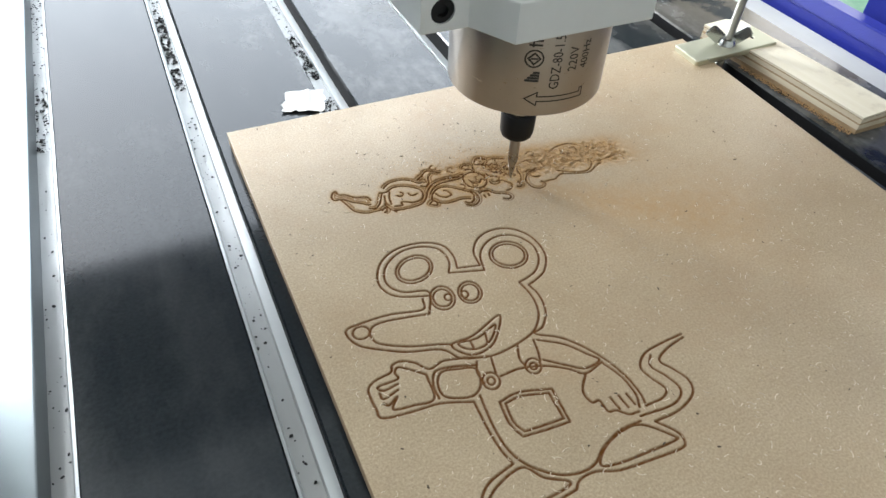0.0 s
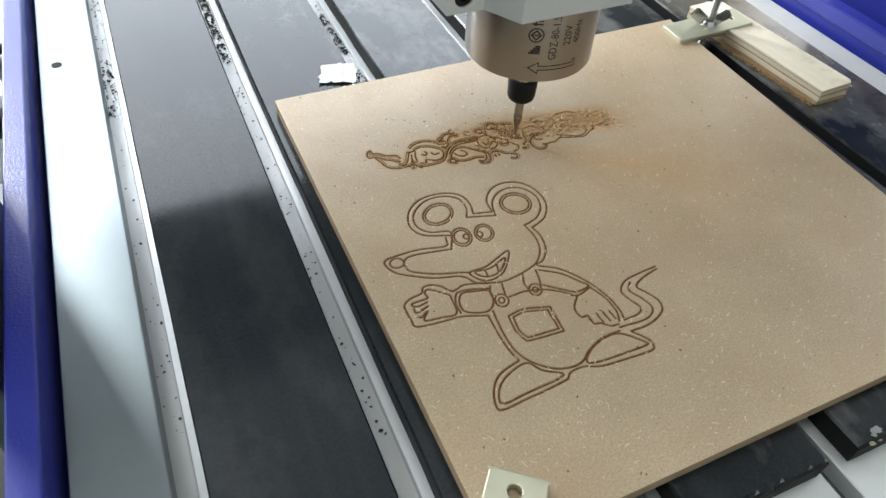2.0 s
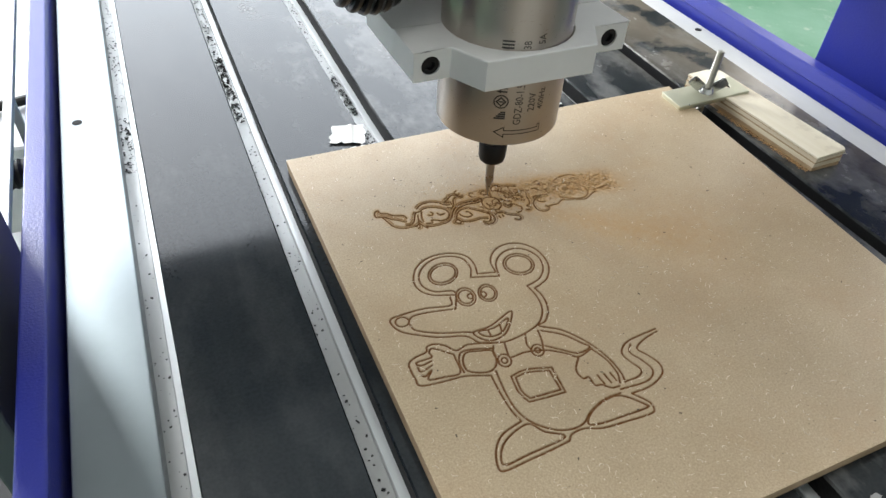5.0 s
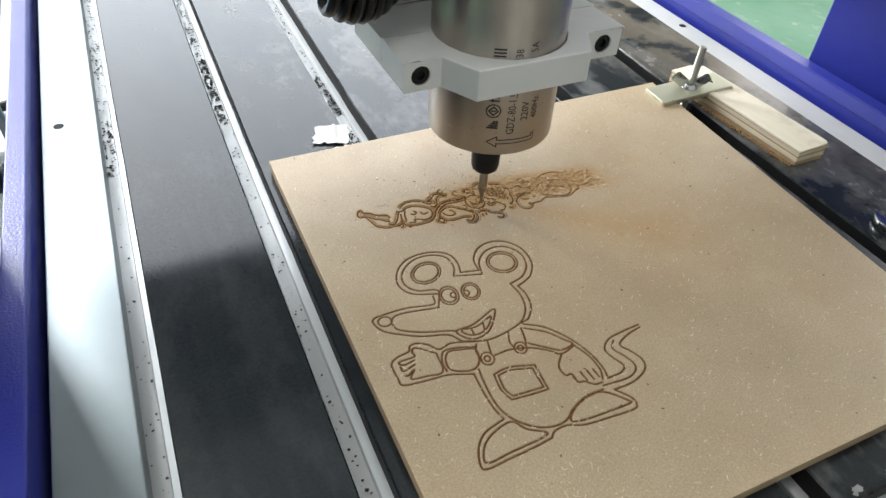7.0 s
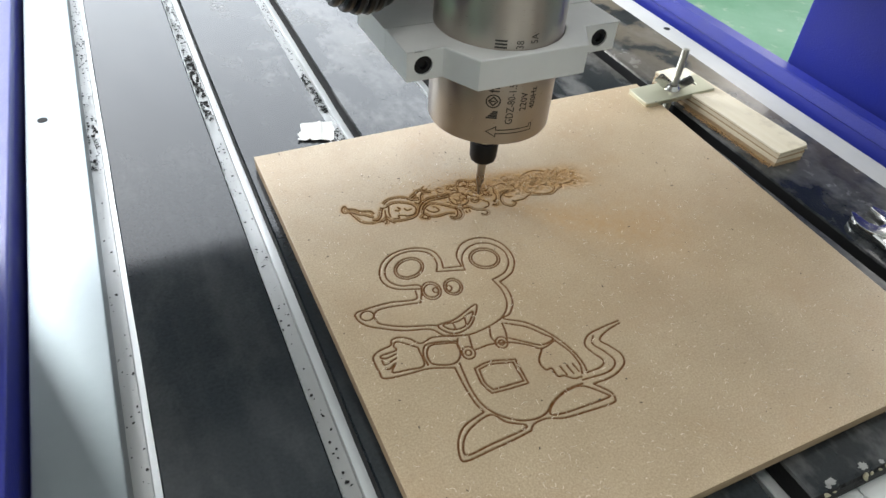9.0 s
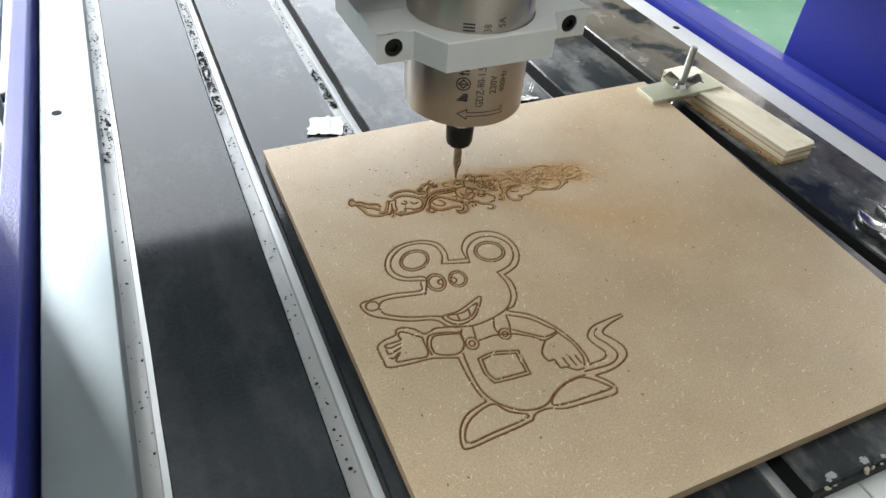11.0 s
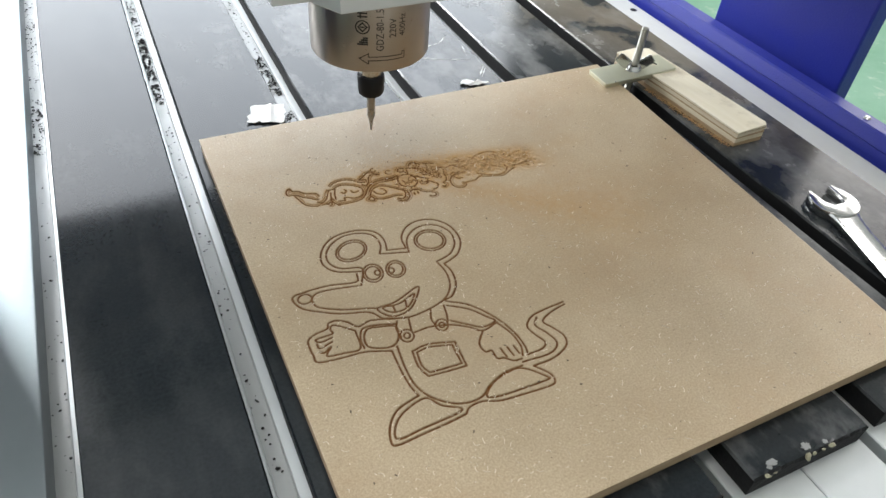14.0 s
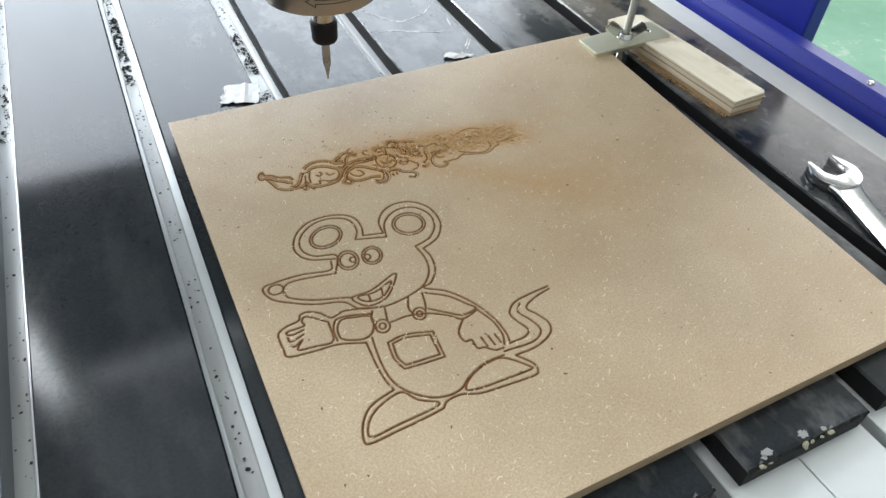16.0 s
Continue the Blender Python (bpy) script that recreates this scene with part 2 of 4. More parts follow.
def lathe(profile, seg=64, bm=None, centre=(0, 0, 0)):
    """Turns a list of (radius, height) round the upright axis."""
    bm = bm or bmesh.new()
    cx, cy, cz = centre
    rings = []
    for r, z in profile:
        if r < 1e-6:
            rings.append([bm.verts.new((cx, cy, cz + z))])
        else:
            rings.append([bm.verts.new((cx + r * math.cos(2 * math.pi * i / seg), cy + r * math.sin(2 * math.pi * i / seg), cz + z)) for i in range(seg)])
    for a, b in zip(rings, rings[1:]):
        for i in range(seg):
            j = (i + 1) % seg
            if len(a) == 1 and len(b) > 1:
                bm.faces.new((a[0], b[j], b[i]))
            elif len(b) == 1 and len(a) > 1:
                bm.faces.new((a[i], a[j], b[0]))
            elif len(a) > 1:
                bm.faces.new((a[i], a[j], b[j], b[i]))
    return bm


def prism(outline, z0, z1, bevel=0.0, holes=()):
    """An upright block over a closed outline, with round holes (x, y, radius) right through."""
    bm = bmesh.new()
    loops = [list(outline)] + [[(x + r * math.cos(-a), y + r * math.sin(-a)) for a in np.linspace(0, 2 * math.pi, 25)[:-1]] for x, y, r in holes]
    for z in (z0, z1):
        edges = []
        for loop in loops:
            vs = [bm.verts.new((x, y, z)) for x, y in loop]
            edges += [bm.edges.new((a, b)) for a, b in zip(vs, vs[1:] + vs[:1])]
        bmesh.ops.triangle_fill(bm, edges=edges, use_beauty=True)
    bm.verts.ensure_lookup_table()
    n, k = sum(len(l) for l in loops), 0
    for loop in loops:
        for i in range(len(loop)):
            a, b = k + i, k + (i + 1) % len(loop)
            bm.faces.new((bm.verts[a], bm.verts[b], bm.verts[n + b], bm.verts[n + a]))
        k += len(loop)
    if bevel:
        sharp = [e for e in bm.edges if len(e.link_faces) == 2 and e.calc_face_angle(0) > 0.6]
        bmesh.ops.bevel(bm, geom=sharp, offset=bevel, segments=2, affect="EDGES", profile=0.5)
    return bm


def tube(points, radius, seg=8, bm=None):
    """A round tube along a line of points."""
    bm = bm or bmesh.new()
    pts = [Vector(p) for p in points]
    rings, side = [], None
    for i, p in enumerate(pts):
        d = (pts[min(i + 1, len(pts) - 1)] - pts[max(i - 1, 0)]).normalized()
        side = (side - d * side.dot(d)).normalized() if side else d.orthogonal().normalized()
        up = d.cross(side)
        rings.append([bm.verts.new(p + radius * (math.cos(a) * side + math.sin(a) * up)) for a in np.linspace(0, 2 * math.pi, seg + 1)[:-1]])
    for a, b in zip(rings, rings[1:]):
        for i in range(seg):
            bm.faces.new((a[i], a[(i + 1) % seg], b[(i + 1) % seg], b[i]))
    bm.faces.new(rings[0]), bm.faces.new(rings[-1][::-1])
    return bm


def crumbs(name, places, mat):
    """Many small lumps in one mesh, each (x, y, z, radius, stretch x, stretch y, stretch z, turn)."""
    bm = bmesh.new()
    bmesh.ops.create_icosphere(bm, subdivisions=1, radius=1)
    ball = np.array([v.co for v in bm.verts])
    tris = np.array([[v.index for v in f.verts] for f in bm.faces])
    bm.free()
    q = np.array(places, float)
    c, sn = np.cos(q[:, 7])[:, None], np.sin(q[:, 7])[:, None]
    local = ball[None] * (q[:, 3:4] * q[:, 4:7])[:, None, :]
    co = np.stack([q[:, 0:1] + local[..., 0] * c - local[..., 1] * sn, q[:, 1:2] + local[..., 0] * sn + local[..., 1] * c, q[:, 2:3] + local[..., 2]], -1)
    me = bpy.data.meshes.new(name)
    me.from_pydata(co.reshape(-1, 3).tolist(), [], (tris[None] + (np.arange(len(q)) * len(ball))[:, None, None]).reshape(-1, 3).tolist())
    me.materials.append(mat)
    return new(name, me)


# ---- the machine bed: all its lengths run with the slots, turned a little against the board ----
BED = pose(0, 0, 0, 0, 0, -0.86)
FRONT, BACK = -1.0, 1.6          # the bed's ends
TOP, RAIL = -0.010, -0.025       # plate tops and the aluminium under them
PLATES = [(-0.1020, -0.0240), (-0.0068, 0.0712), (0.0915, 0.1705), (0.1885, 0.2705), (0.2865, 0.3725), (0.3870, 0.4735)]
OUT = ([-0.12, -0.02, 0.05, 0.17, 0.19, 0.30, 0.372, 0.40], [0.0, 0.006, 0.014, 0.021, 0.026, 0.030, 0.012, 0.0])   # the profiles fan out a little towards the front


def fan(x, y):
    return x + max(0.0, 0.05 - y) * float(np.interp(x, *OUT))


def run(name, x0, x1, y0, y1, z0, z1, mat, parent, label, worn=0.0):
    """A long flat profile of the bed, with slightly broken edges."""
    bm, old = bmesh.new(), None
    e = 0.0004 + worn
    for y in [y0] + [v for v in (-0.4, -0.3, -0.2, -0.1, 0.0, 0.05) if y0 < v < y1] + [y1]:
        row = [bm.verts.new((fan(x, y), y, z)) for x, z in ((x0, z0), (x0, z1 - e), (x0 + e, z1), (x1 - e, z1), (x1, z1 - e), (x1, z0))]
        if old:
            for j in range(6):
                bm.faces.new((old[j], old[(j + 1) % 6], row[(j + 1) % 6], row[j]))
        else:
            bm.faces.new(row)
        old = row
    bm.faces.new(old[::-1])
    return part(name, bm, mat, parent, label)


def plate_mesh(i, a, b, y0):
    """A plastic plate: upright sides, worn rims and a broken front edge."""
    bm, old = bmesh.new(), None
    nx = 26
    ys = [y0, y0 + 0.0012, y0 + 0.003, y0 + 0.006] + [y0 + 0.006 + (BACK - y0 - 0.006) * (k / 60) ** 2 for k in range(1, 61)]
    for k, y in enumerate(ys):
        w = 0.0004 * noise.noise((i * 7.3, y * 30, 0))
        left, right = fan(a, y) + w, fan(b, y) + w
        row = [(left + 0.0004, y, RAIL + 0.0002), (left, y, TOP - 0.0014)]
        for j in range(nx + 1):
            u = j / nx
            x = left + 0.0010 + (right - left - 0.0020) * u
            chip = max(0.0, noise.noise((x * 190, i * 3.7, 1.3)) + 0.15) if k < 3 else 0.0
            z = TOP - (0.0030, 0.0012, 0.0003)[k] * (0.25 + 1.9 * chip) if k < 3 else TOP
            yy = y + (0.0012 * noise.noise((x * 230, i, 5.0)) if k == 0 else 0)
            row.append((x, yy, z))
        row += [(right, y, TOP - 0.0014), (right - 0.0004, y, RAIL + 0.0002)]
        row = [bm.verts.new(p) for p in row]
        if old:
            for j in range(len(row) - 1):
                bm.faces.new((old[j], old[j + 1], row[j + 1], row[j]))
        else:
            bm.faces.new(row)
        old = row
    for f in bm.faces:
        m = f.calc_center_median()
        # Broken front edge is black; upright sides get the same black as painted shade.
        f.material_index = int(m.y < y0 + 0.0018 or abs(f.normal.z) < 0.5 and m.z < TOP - 0.003)
    return bm


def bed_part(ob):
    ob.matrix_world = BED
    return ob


def build_bed():
    """Aluminium bed with slots, plates on it, side profiles and blue side beams."""
    bed = bed_part(tagged(empty("machine_bed"), "aluminium T-slot machine bed with dark plastic plates", "machine bed", kind="structure"))
    # slot floor, and on it the aluminium lands that carry the plates
    part("bed_profile", box(boxed(-0.162, 0.5, -0.33, BACK, RAIL - 0.02, RAIL - 0.0030), -0.162, 0.15, FRONT, -0.33, RAIL - 0.02, RAIL - 0.0030), ALU_DULL, bed, "dull grey slot floor of the bed")
    part("bed_profile", boxed(0.1501, 0.5, FRONT, -0.3301, RAIL - 0.02, RAIL - 0.0120), ALU_SHADE, bed, "deep T-slot floor, shade put into its dark colour")
    for i, (a, b) in enumerate(PLATES):
        mid = 0.2275 if i == 3 else (a + b) / 2
        # Lands of the slot beside the board take the shade-dark copy.
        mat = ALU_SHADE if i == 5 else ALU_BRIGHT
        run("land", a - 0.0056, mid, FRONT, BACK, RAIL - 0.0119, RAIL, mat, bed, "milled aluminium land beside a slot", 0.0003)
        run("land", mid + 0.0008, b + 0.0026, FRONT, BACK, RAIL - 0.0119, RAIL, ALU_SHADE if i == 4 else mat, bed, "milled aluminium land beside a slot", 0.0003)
    # plastic plates
    for i, (a, b) in enumerate(PLATES):
        y0 = FRONT if i < 1 else -0.3765 + (0.0025 if i == 4 else 0)
        part("plastic_plate", plate_mesh(i, a, b, y0), [PLATE, SAWN_SHADE], bed, "dark grey plastic bed plate, dusty and scratched")
    # side profiles
    part("side_profile", boxed(-0.1592, -0.1170, FRONT, BACK, RAIL - 0.01, -0.012, bevel=0.0009, seg=3), ALU, bed, "wide bright aluminium side profile")
    part("side_profile", boxed(0.4835, 0.5135, FRONT, BACK, RAIL - 0.01, -0.018, bevel=0.0012, seg=2), ALU_DUSTY, bed, "dusty aluminium side profile")
    # Flat black discs paint the dark inside the bolt holes.
    for x, y, z in ((-0.1442, 0.124, -0.0119), (0.5040, 0.131, -0.0179)):
        part("hole_disc", lathe([(0, 0), (0.0040, 0), (0.0040, 0.0002), (0, 0.0002)], 20, centre=(x - y * 0.015, y, z)), SAWN_SHADE, bed, "flat black disc painted as the dark of a bolt hole")
    # blue beams
    part("blue_beam", boxed(-0.1795, -0.1645, FRONT - 0.05, BACK, -0.28, 0.005, bevel=0.0015, seg=3), BLUE, bed, "blue painted steel side beam")
    chan = prism([(0.5228, 0.0035), (0.5400, 0.0035), (0.5400, -0.28), (0.5202, -0.28), (0.5202, -0.0085), (0.5190, -0.0085)], 0, BACK - FRONT + 0.05)
    bmesh.ops.rotate(chan, cent=(0, 0, 0), matrix=Matrix.Rotation(radians(90), 3, "X"), verts=chan.verts)
    bmesh.ops.translate(chan, vec=(0, BACK, 0), verts=chan.verts)
    bmesh.ops.bevel(chan, geom=[e for e in chan.edges if len(e.link_faces) == 2 and e.calc_face_angle(0) > 0.6 and abs(e.verts[0].co.y - e.verts[1].co.y) > 1], offset=0.0016, segments=3, affect="EDGES")
    part("blue_beam", chan, BLUE, bed, "blue painted steel channel beam")
    # Added black filler paints the gap's darkness beside the beam.
    part("gap_filler", boxed(-0.1644, -0.1596, FRONT, BACK, -0.2, -0.045), SAWN_SHADE, bed, "black filler that stands in for the shade in the gap")
    part("screw", lathe([(0, 0.0018), (0.002, 0.0016), (0.0033, 0.0006), (0.0035, 0)], 18, centre=(0.5310, -0.157, 0.0035)), CHROME, bed, "small screw head")
    return bed


def build_debris():
    """Black swarf lying in the slots."""
    rng = random.Random(5)
    slots = [(-0.1165, -0.1085, 0.06, 0.15, 230), (-0.1165, -0.1085, 0.15, 0.6, 170), (-0.1165, -0.1085, -0.35, 0.06, 34), (-0.0205, -0.0135, 0.150, 0.235, 560), (-0.0205, -0.0135, 0.108, 0.142, 210), (-0.0205, -0.0135, 0.235, 0.40, 260),
             (-0.0205, -0.0135, 0.4, 0.7, 120), (-0.0205, -0.0130, -0.35, 0.1, 80), (0.0760, 0.0860, 0.02, 0.060, 90), (0.0770, 0.0855, 0.09, 0.165, 420), (0.0760, 0.0855, 0.165, 0.45, 130), (0.1740, 0.1820, 0.0, 0.3, 30)]
    lumps = []
    for x0, x1, y0, y1, n in slots:
        for _ in range(int(n * 1.4)):
            x, y = rng.uniform(x0, x1), rng.uniform(y0, y1)
            if n > 200 and noise.noise((x * 260, y * 160, 2.0)) < -0.12:
                continue
            r = 0.00022 + 0.0008 * rng.random() ** 2
            lumps.append((x, y, RAIL - 0.0027 + rng.uniform(0, 0.0012), r, 1, rng.uniform(0.5, 1.8), 0.5, rng.random() * 6.3))
    ob = crumbs("swarf", lumps, DIRT)
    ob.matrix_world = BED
    return tagged(ob, "black crumbs of swarf in the slots", "debris", kind="stuff")


# ---- the carved board ----
CUTS = []   # (points in mm, strength)


def groove(points, strength=1.0, wide=0.62):
    """A V-groove along a smooth line through the points (mm on the board)."""
    p = np.array(points, float)
    if len(p) > 2:
        closed = np.allclose(p[0], p[-1])
        q = np.vstack([p[-2] if closed else 2 * p[0] - p[1], p, p[1] if closed else 2 * p[-1] - p[-2]])
        out = []
        for a, b, c, d in zip(q, q[1:], q[2:], q[3:]):
            for t in np.linspace(0, 1, 9)[:-1]:
                out.append(0.5 * (2 * b + (c - a) * t + (2 * a - 5 * b + 4 * c - d) * t * t + (3 * b - a - 3 * c + d) * t ** 3))
        p = np.array(out + [p[-1]])
    CUTS.append((p, strength, wide))


def fine(points, strength):
    """A thin shallow groove of the scroll ornament."""
    groove(points, min(0.99, strength * 1.08), 0.54)
    if strength >= 0.8 and len(points) > 3:
        p = CUTS[-1][0]
        d = np.gradient(p, axis=0)
        n = np.stack([-d[:, 1], d[:, 0]], 1) / np.maximum(np.linalg.norm(d, axis=1), 1e-6)[:, None]
        CUTS.append((p + 1.55 * n, strength * 0.42, 0.5))


def curls(count, seed):
    """Small carved curls crowded in the rosette and along the stems."""
    rng = random.Random(seed)
    for _ in range(count):
        x, y = rng.gauss(139, 13), 0
        y = -101 - 0.2 * (x - 139) + rng.gauss(0, 8 if x < 155 else 5)
        r0, a0, w = rng.uniform(1.5, 4.2), rng.uniform(0, 6.3), rng.choice((-1, 1))
        CUTS.append((np.array([(x + r0 * (1 - t / 7) * math.cos(a0 + w * t), y + r0 * (1 - t / 7) * math.sin(a0 + w * t)) for t in np.linspace(0, 4.4, 12)]), rng.uniform(0.4, 0.8), 0.45))


def ring(centre, a, b, strength=1.0):
    """A round V-groove about the centre, with two half-axis ends."""
    c, u, v = np.array(centre), np.array(a) - centre, np.array(b) - centre
    t = np.linspace(0, 2 * math.pi, 33)[:, None]
    CUTS.append((c + np.cos(t) * u + np.sin(t) * v, strength, 0.58))


def carve_lines():
    groove([(83.5, -163.7), (85.5, -154.8), (83.8, -146.1), (77.2, -140.5), (67.1, -138.2), (56.6, -139.6), (47.9, -145.5), (42.6, -155.1), (42.8, -164.0), (48.6, -170.8), (61.5, -175.6)])  # left ear
    groove([(78.0, -165.1), (81.7, -157.1), (80.6, -147.7), (73.3, -142.2), (62.9, -141.0), (53.5, -145.1), (47.1, -152.7), (46.0, -161.5), (51.3, -168.7), (63.0, -173.3), (57.5, -186.7)])  # left ear
    groove([(83.5, -163.7), (95.4, -166.4)])  # brow
    groove([(78.0, -165.1), (95.9, -170.4)])  # brow
    groove([(58.3, -176.6), (55.5, -182.9), (39.7, -179.8), (25.2, -179.6), (17.9, -180.5), (16.4, -184.4), (19.7, -191.8), (28.1, -197.9), (39.3, -204.0), (53.9, -208.7), (60.4, -216.9), (71.7, -220.4)])  # muzzle
    groove([(57.5, -186.7), (42.3, -183.8), (31.9, -182.9), (27.4, -185.6), (26.7, -190.4), (29.1, -194.7), (40.3, -201.0), (55.0, -205.8), (59.5, -207.8)])  # muzzle
    groove([(95.4, -166.4), (97.0, -155.6), (104.6, -147.0), (114.9, -144.5), (124.9, -148.1), (131.5, -158.0), (131.6, -171.7), (125.3, -182.1), (117.9, -186.4), (112.1, -188.3)])  # right ear
    groove([(95.9, -170.4), (98.9, -159.7), (105.7, -152.6), (114.8, -150.0), (123.6, -153.5), (128.6, -162.6), (127.0, -173.0), (120.6, -180.7), (114.2, -183.5), (108.5, -184.8)])  # right ear
    groove([(112.1, -188.3), (113.4, -196.8), (111.0, -207.0), (104.6, -215.0), (99.0, -217.3), (110.1, -225.3), (119.6, -239.3), (124.4, -253.3), (125.3, -264.5), (123.8, -271.6)])  # cheek
    groove([(108.5, -184.8), (109.8, -195.2), (107.7, -205.5), (102.3, -213.2), (95.1, -217.5), (81.5, -220.6), (71.6, -220.6), (61.4, -216.8)])  # cheek
    groove([(59.5, -207.8), (71.3, -206.8), (88.3, -200.4), (83.6, -209.0), (76.7, -215.5), (69.0, -217.4), (63.0, -215.2), (59.5, -207.8)])  # mouth
    groove([(62.8, -208.4), (72.5, -209.0), (83.9, -204.9), (78.2, -212.1), (71.1, -214.8), (64.9, -212.9), (62.8, -208.4)])  # mouth
    groove([(68.4, -209.3), (68.2, -213.6)])  # tooth
    groove([(77.1, -207.5), (75.7, -213.2)])  # tooth
    groove([(65.9, -221.2), (63.5, -226.5), (63.8, -232.9)])  # strap
    groove([(73.0, -222.0), (71.9, -226.5), (71.0, -230.4)])  # strap
    groove([(87.7, -220.4), (85.0, -227.2), (85.5, -232.6)])  # strap
    groove([(96.3, -220.2), (95.1, -226.4), (93.2, -232.2)])  # strap
    groove([(60.4, -216.9), (51.6, -215.0), (44.3, -216.6), (39.7, -211.0), (34.3, -207.7), (29.5, -208.1), (27.5, -211.5), (20.1, -212.9), (15.3, -215.9), (14.6, -221.6), (14.8, -226.8), (15.9, -232.2), (29.0, -234.2), (41.3, -235.1), (55.1, -240.0)])  # left arm
    groove([(65.2, -222.9), (54.6, -219.5), (46.4, -218.8), (42.6, -224.6), (41.9, -232.5)])  # sleeve
    groove([(48.6, -220.3), (55.8, -221.5), (63.7, -224.6), (61.8, -233.3), (55.3, -237.2), (44.9, -232.9), (44.5, -225.4), (48.6, -220.3)])  # sleeve
    groove([(41.7, -218.7), (32.4, -210.5), (29.1, -212.3), (29.0, -216.0), (19.5, -216.6), (21.3, -219.4), (28.0, -218.5)])  # paw
    groove([(19.0, -220.0), (19.7, -223.4), (27.0, -221.4)])  # paw
    groove([(18.9, -225.9), (20.7, -227.2), (25.4, -224.6), (21.5, -229.9), (30.0, -231.4), (39.8, -231.8), (41.7, -218.7)])  # paw
    groove([(55.1, -240.0), (54.5, -253.7), (54.9, -265.0), (56.6, -272.7)])  # back
    groove([(59.0, -238.1), (57.3, -252.7), (57.5, -265.1), (61.3, -274.9), (70.0, -283.5), (79.2, -286.9), (87.4, -286.0), (94.9, -281.1), (106.1, -277.2), (116.7, -276.9)])  # belly
    groove([(72.4, -232.6), (82.3, -232.4), (92.9, -235.2), (102.2, -240.9), (108.6, -246.4), (119.2, -243.9)])  # bib
    groove([(65.3, -244.6), (75.4, -243.4), (90.0, -247.5)])  # pocket
    groove([(90.0, -247.5), (88.6, -265.1)])  # pocket
    groove([(88.6, -265.1), (77.1, -264.5), (66.4, -263.4)])  # pocket
    groove([(66.4, -263.4), (64.2, -255.8), (65.3, -244.6)])  # pocket
    groove([(67.3, -246.2), (75.4, -245.6), (87.6, -248.9)])  # pocket
    groove([(87.6, -248.9), (86.9, -262.7)])  # pocket
    groove([(86.9, -262.7), (77.2, -262.2), (68.2, -261.5)])  # pocket
    groove([(68.2, -261.5), (66.2, -255.6), (67.3, -246.2)])  # pocket
    groove([(98.0, -221.0), (108.5, -228.4), (115.3, -237.4), (118.6, -242.6), (109.9, -243.9), (103.1, -239.2), (94.7, -232.3)])  # right arm
    groove([(108.6, -246.4), (102.2, -254.0), (102.6, -260.6), (106.2, -261.2), (106.6, -267.2), (110.3, -268.4), (114.2, -272.1), (119.0, -272.8)])  # right hand
    groove([(119.0, -244.3), (122.7, -254.5), (123.1, -264.7), (120.6, -270.9)])  # right hand
    groove([(111.5, -261.9), (112.0, -268.2)])  # finger
    groove([(115.5, -262.5), (116.0, -269.0)])  # finger
    groove([(119.3, -263.0), (119.7, -268.8)])  # finger
    groove([(164.0, -245.0), (152.3, -245.8), (140.7, -247.7), (134.1, -253.2), (134.8, -260.0), (137.4, -267.5), (133.2, -271.0), (124.3, -271.4)])  # tail
    groove([(163.6, -247.0), (152.8, -249.3), (144.5, -253.7), (147.6, -260.6), (150.1, -268.2), (146.8, -274.7), (136.0, -279.1), (122.5, -279.6)])  # tail
    groove([(142.5, -249.6), (138.7, -254.8), (142.1, -262.5), (143.4, -270.7), (135.7, -275.6), (118.3, -274.9)])  # tail
    groove([(122.5, -279.6), (128.2, -287.8), (127.9, -292.9), (124.1, -294.5), (109.3, -293.7), (94.9, -292.4), (85.5, -289.0), (77.9, -289.5), (74.2, -292.5)])  # right foot
    groove([(116.1, -278.6), (125.3, -288.3), (125.0, -290.4), (113.2, -290.4), (96.3, -289.7), (89.3, -287.3), (95.5, -281.4), (106.3, -277.8), (116.1, -278.6)])  # right foot
    groove([(56.6, -272.7), (43.5, -276.3), (36.2, -283.4), (32.9, -292.5), (35.7, -295.3), (49.2, -294.5), (61.6, -293.8), (74.2, -292.5)])  # left foot
    groove([(58.9, -275.5), (45.9, -278.8), (38.5, -284.8), (36.6, -292.3), (50.4, -291.6), (73.3, -289.6), (64.9, -282.8), (58.9, -275.5)])  # left foot
    ring(*[(62.6, -155.8), (72.9, -154.8), (61.7, -165.1)])  # ear hole
    ring(*[(62.6, -155.8), (71.3, -155.0), (61.9, -163.1)])  # ear hole
    ring(*[(113.1, -165.0), (122.5, -169.1), (108.9, -174.2)])  # ear hole
    ring(*[(113.1, -165.0), (121.0, -168.4), (109.8, -172.3)])  # ear hole
    ring(*[(67.8, -179.6), (73.5, -182.1), (65.1, -186.9)])  # eye
    ring(*[(67.8, -179.6), (72.1, -181.5), (65.8, -184.9)])  # eye
    ring(*[(82.1, -181.4), (87.6, -183.8), (79.3, -188.2)])  # eye
    ring(*[(82.1, -181.4), (86.2, -183.2), (80.0, -186.5)])  # eye
    ring(*[(70.5, -180.2), (72.1, -180.9), (69.7, -182.2)])  # pupil
    ring(*[(79.1, -181.6), (80.7, -182.3), (78.3, -183.6)])  # pupil
    ring(*[(23.1, -185.0), (27.1, -185.7), (22.4, -188.7)])  # nose tip
    ring(*[(67.1, -233.2), (70.7, -234.8), (65.4, -237.4)])  # button
    ring(*[(67.1, -233.2), (68.7, -233.9), (66.3, -235.1)])  # button
    ring(*[(88.7, -233.5), (92.0, -235.0), (86.9, -237.4)])  # button
    ring(*[(88.7, -233.5), (90.2, -234.2), (87.9, -235.2)])  # button
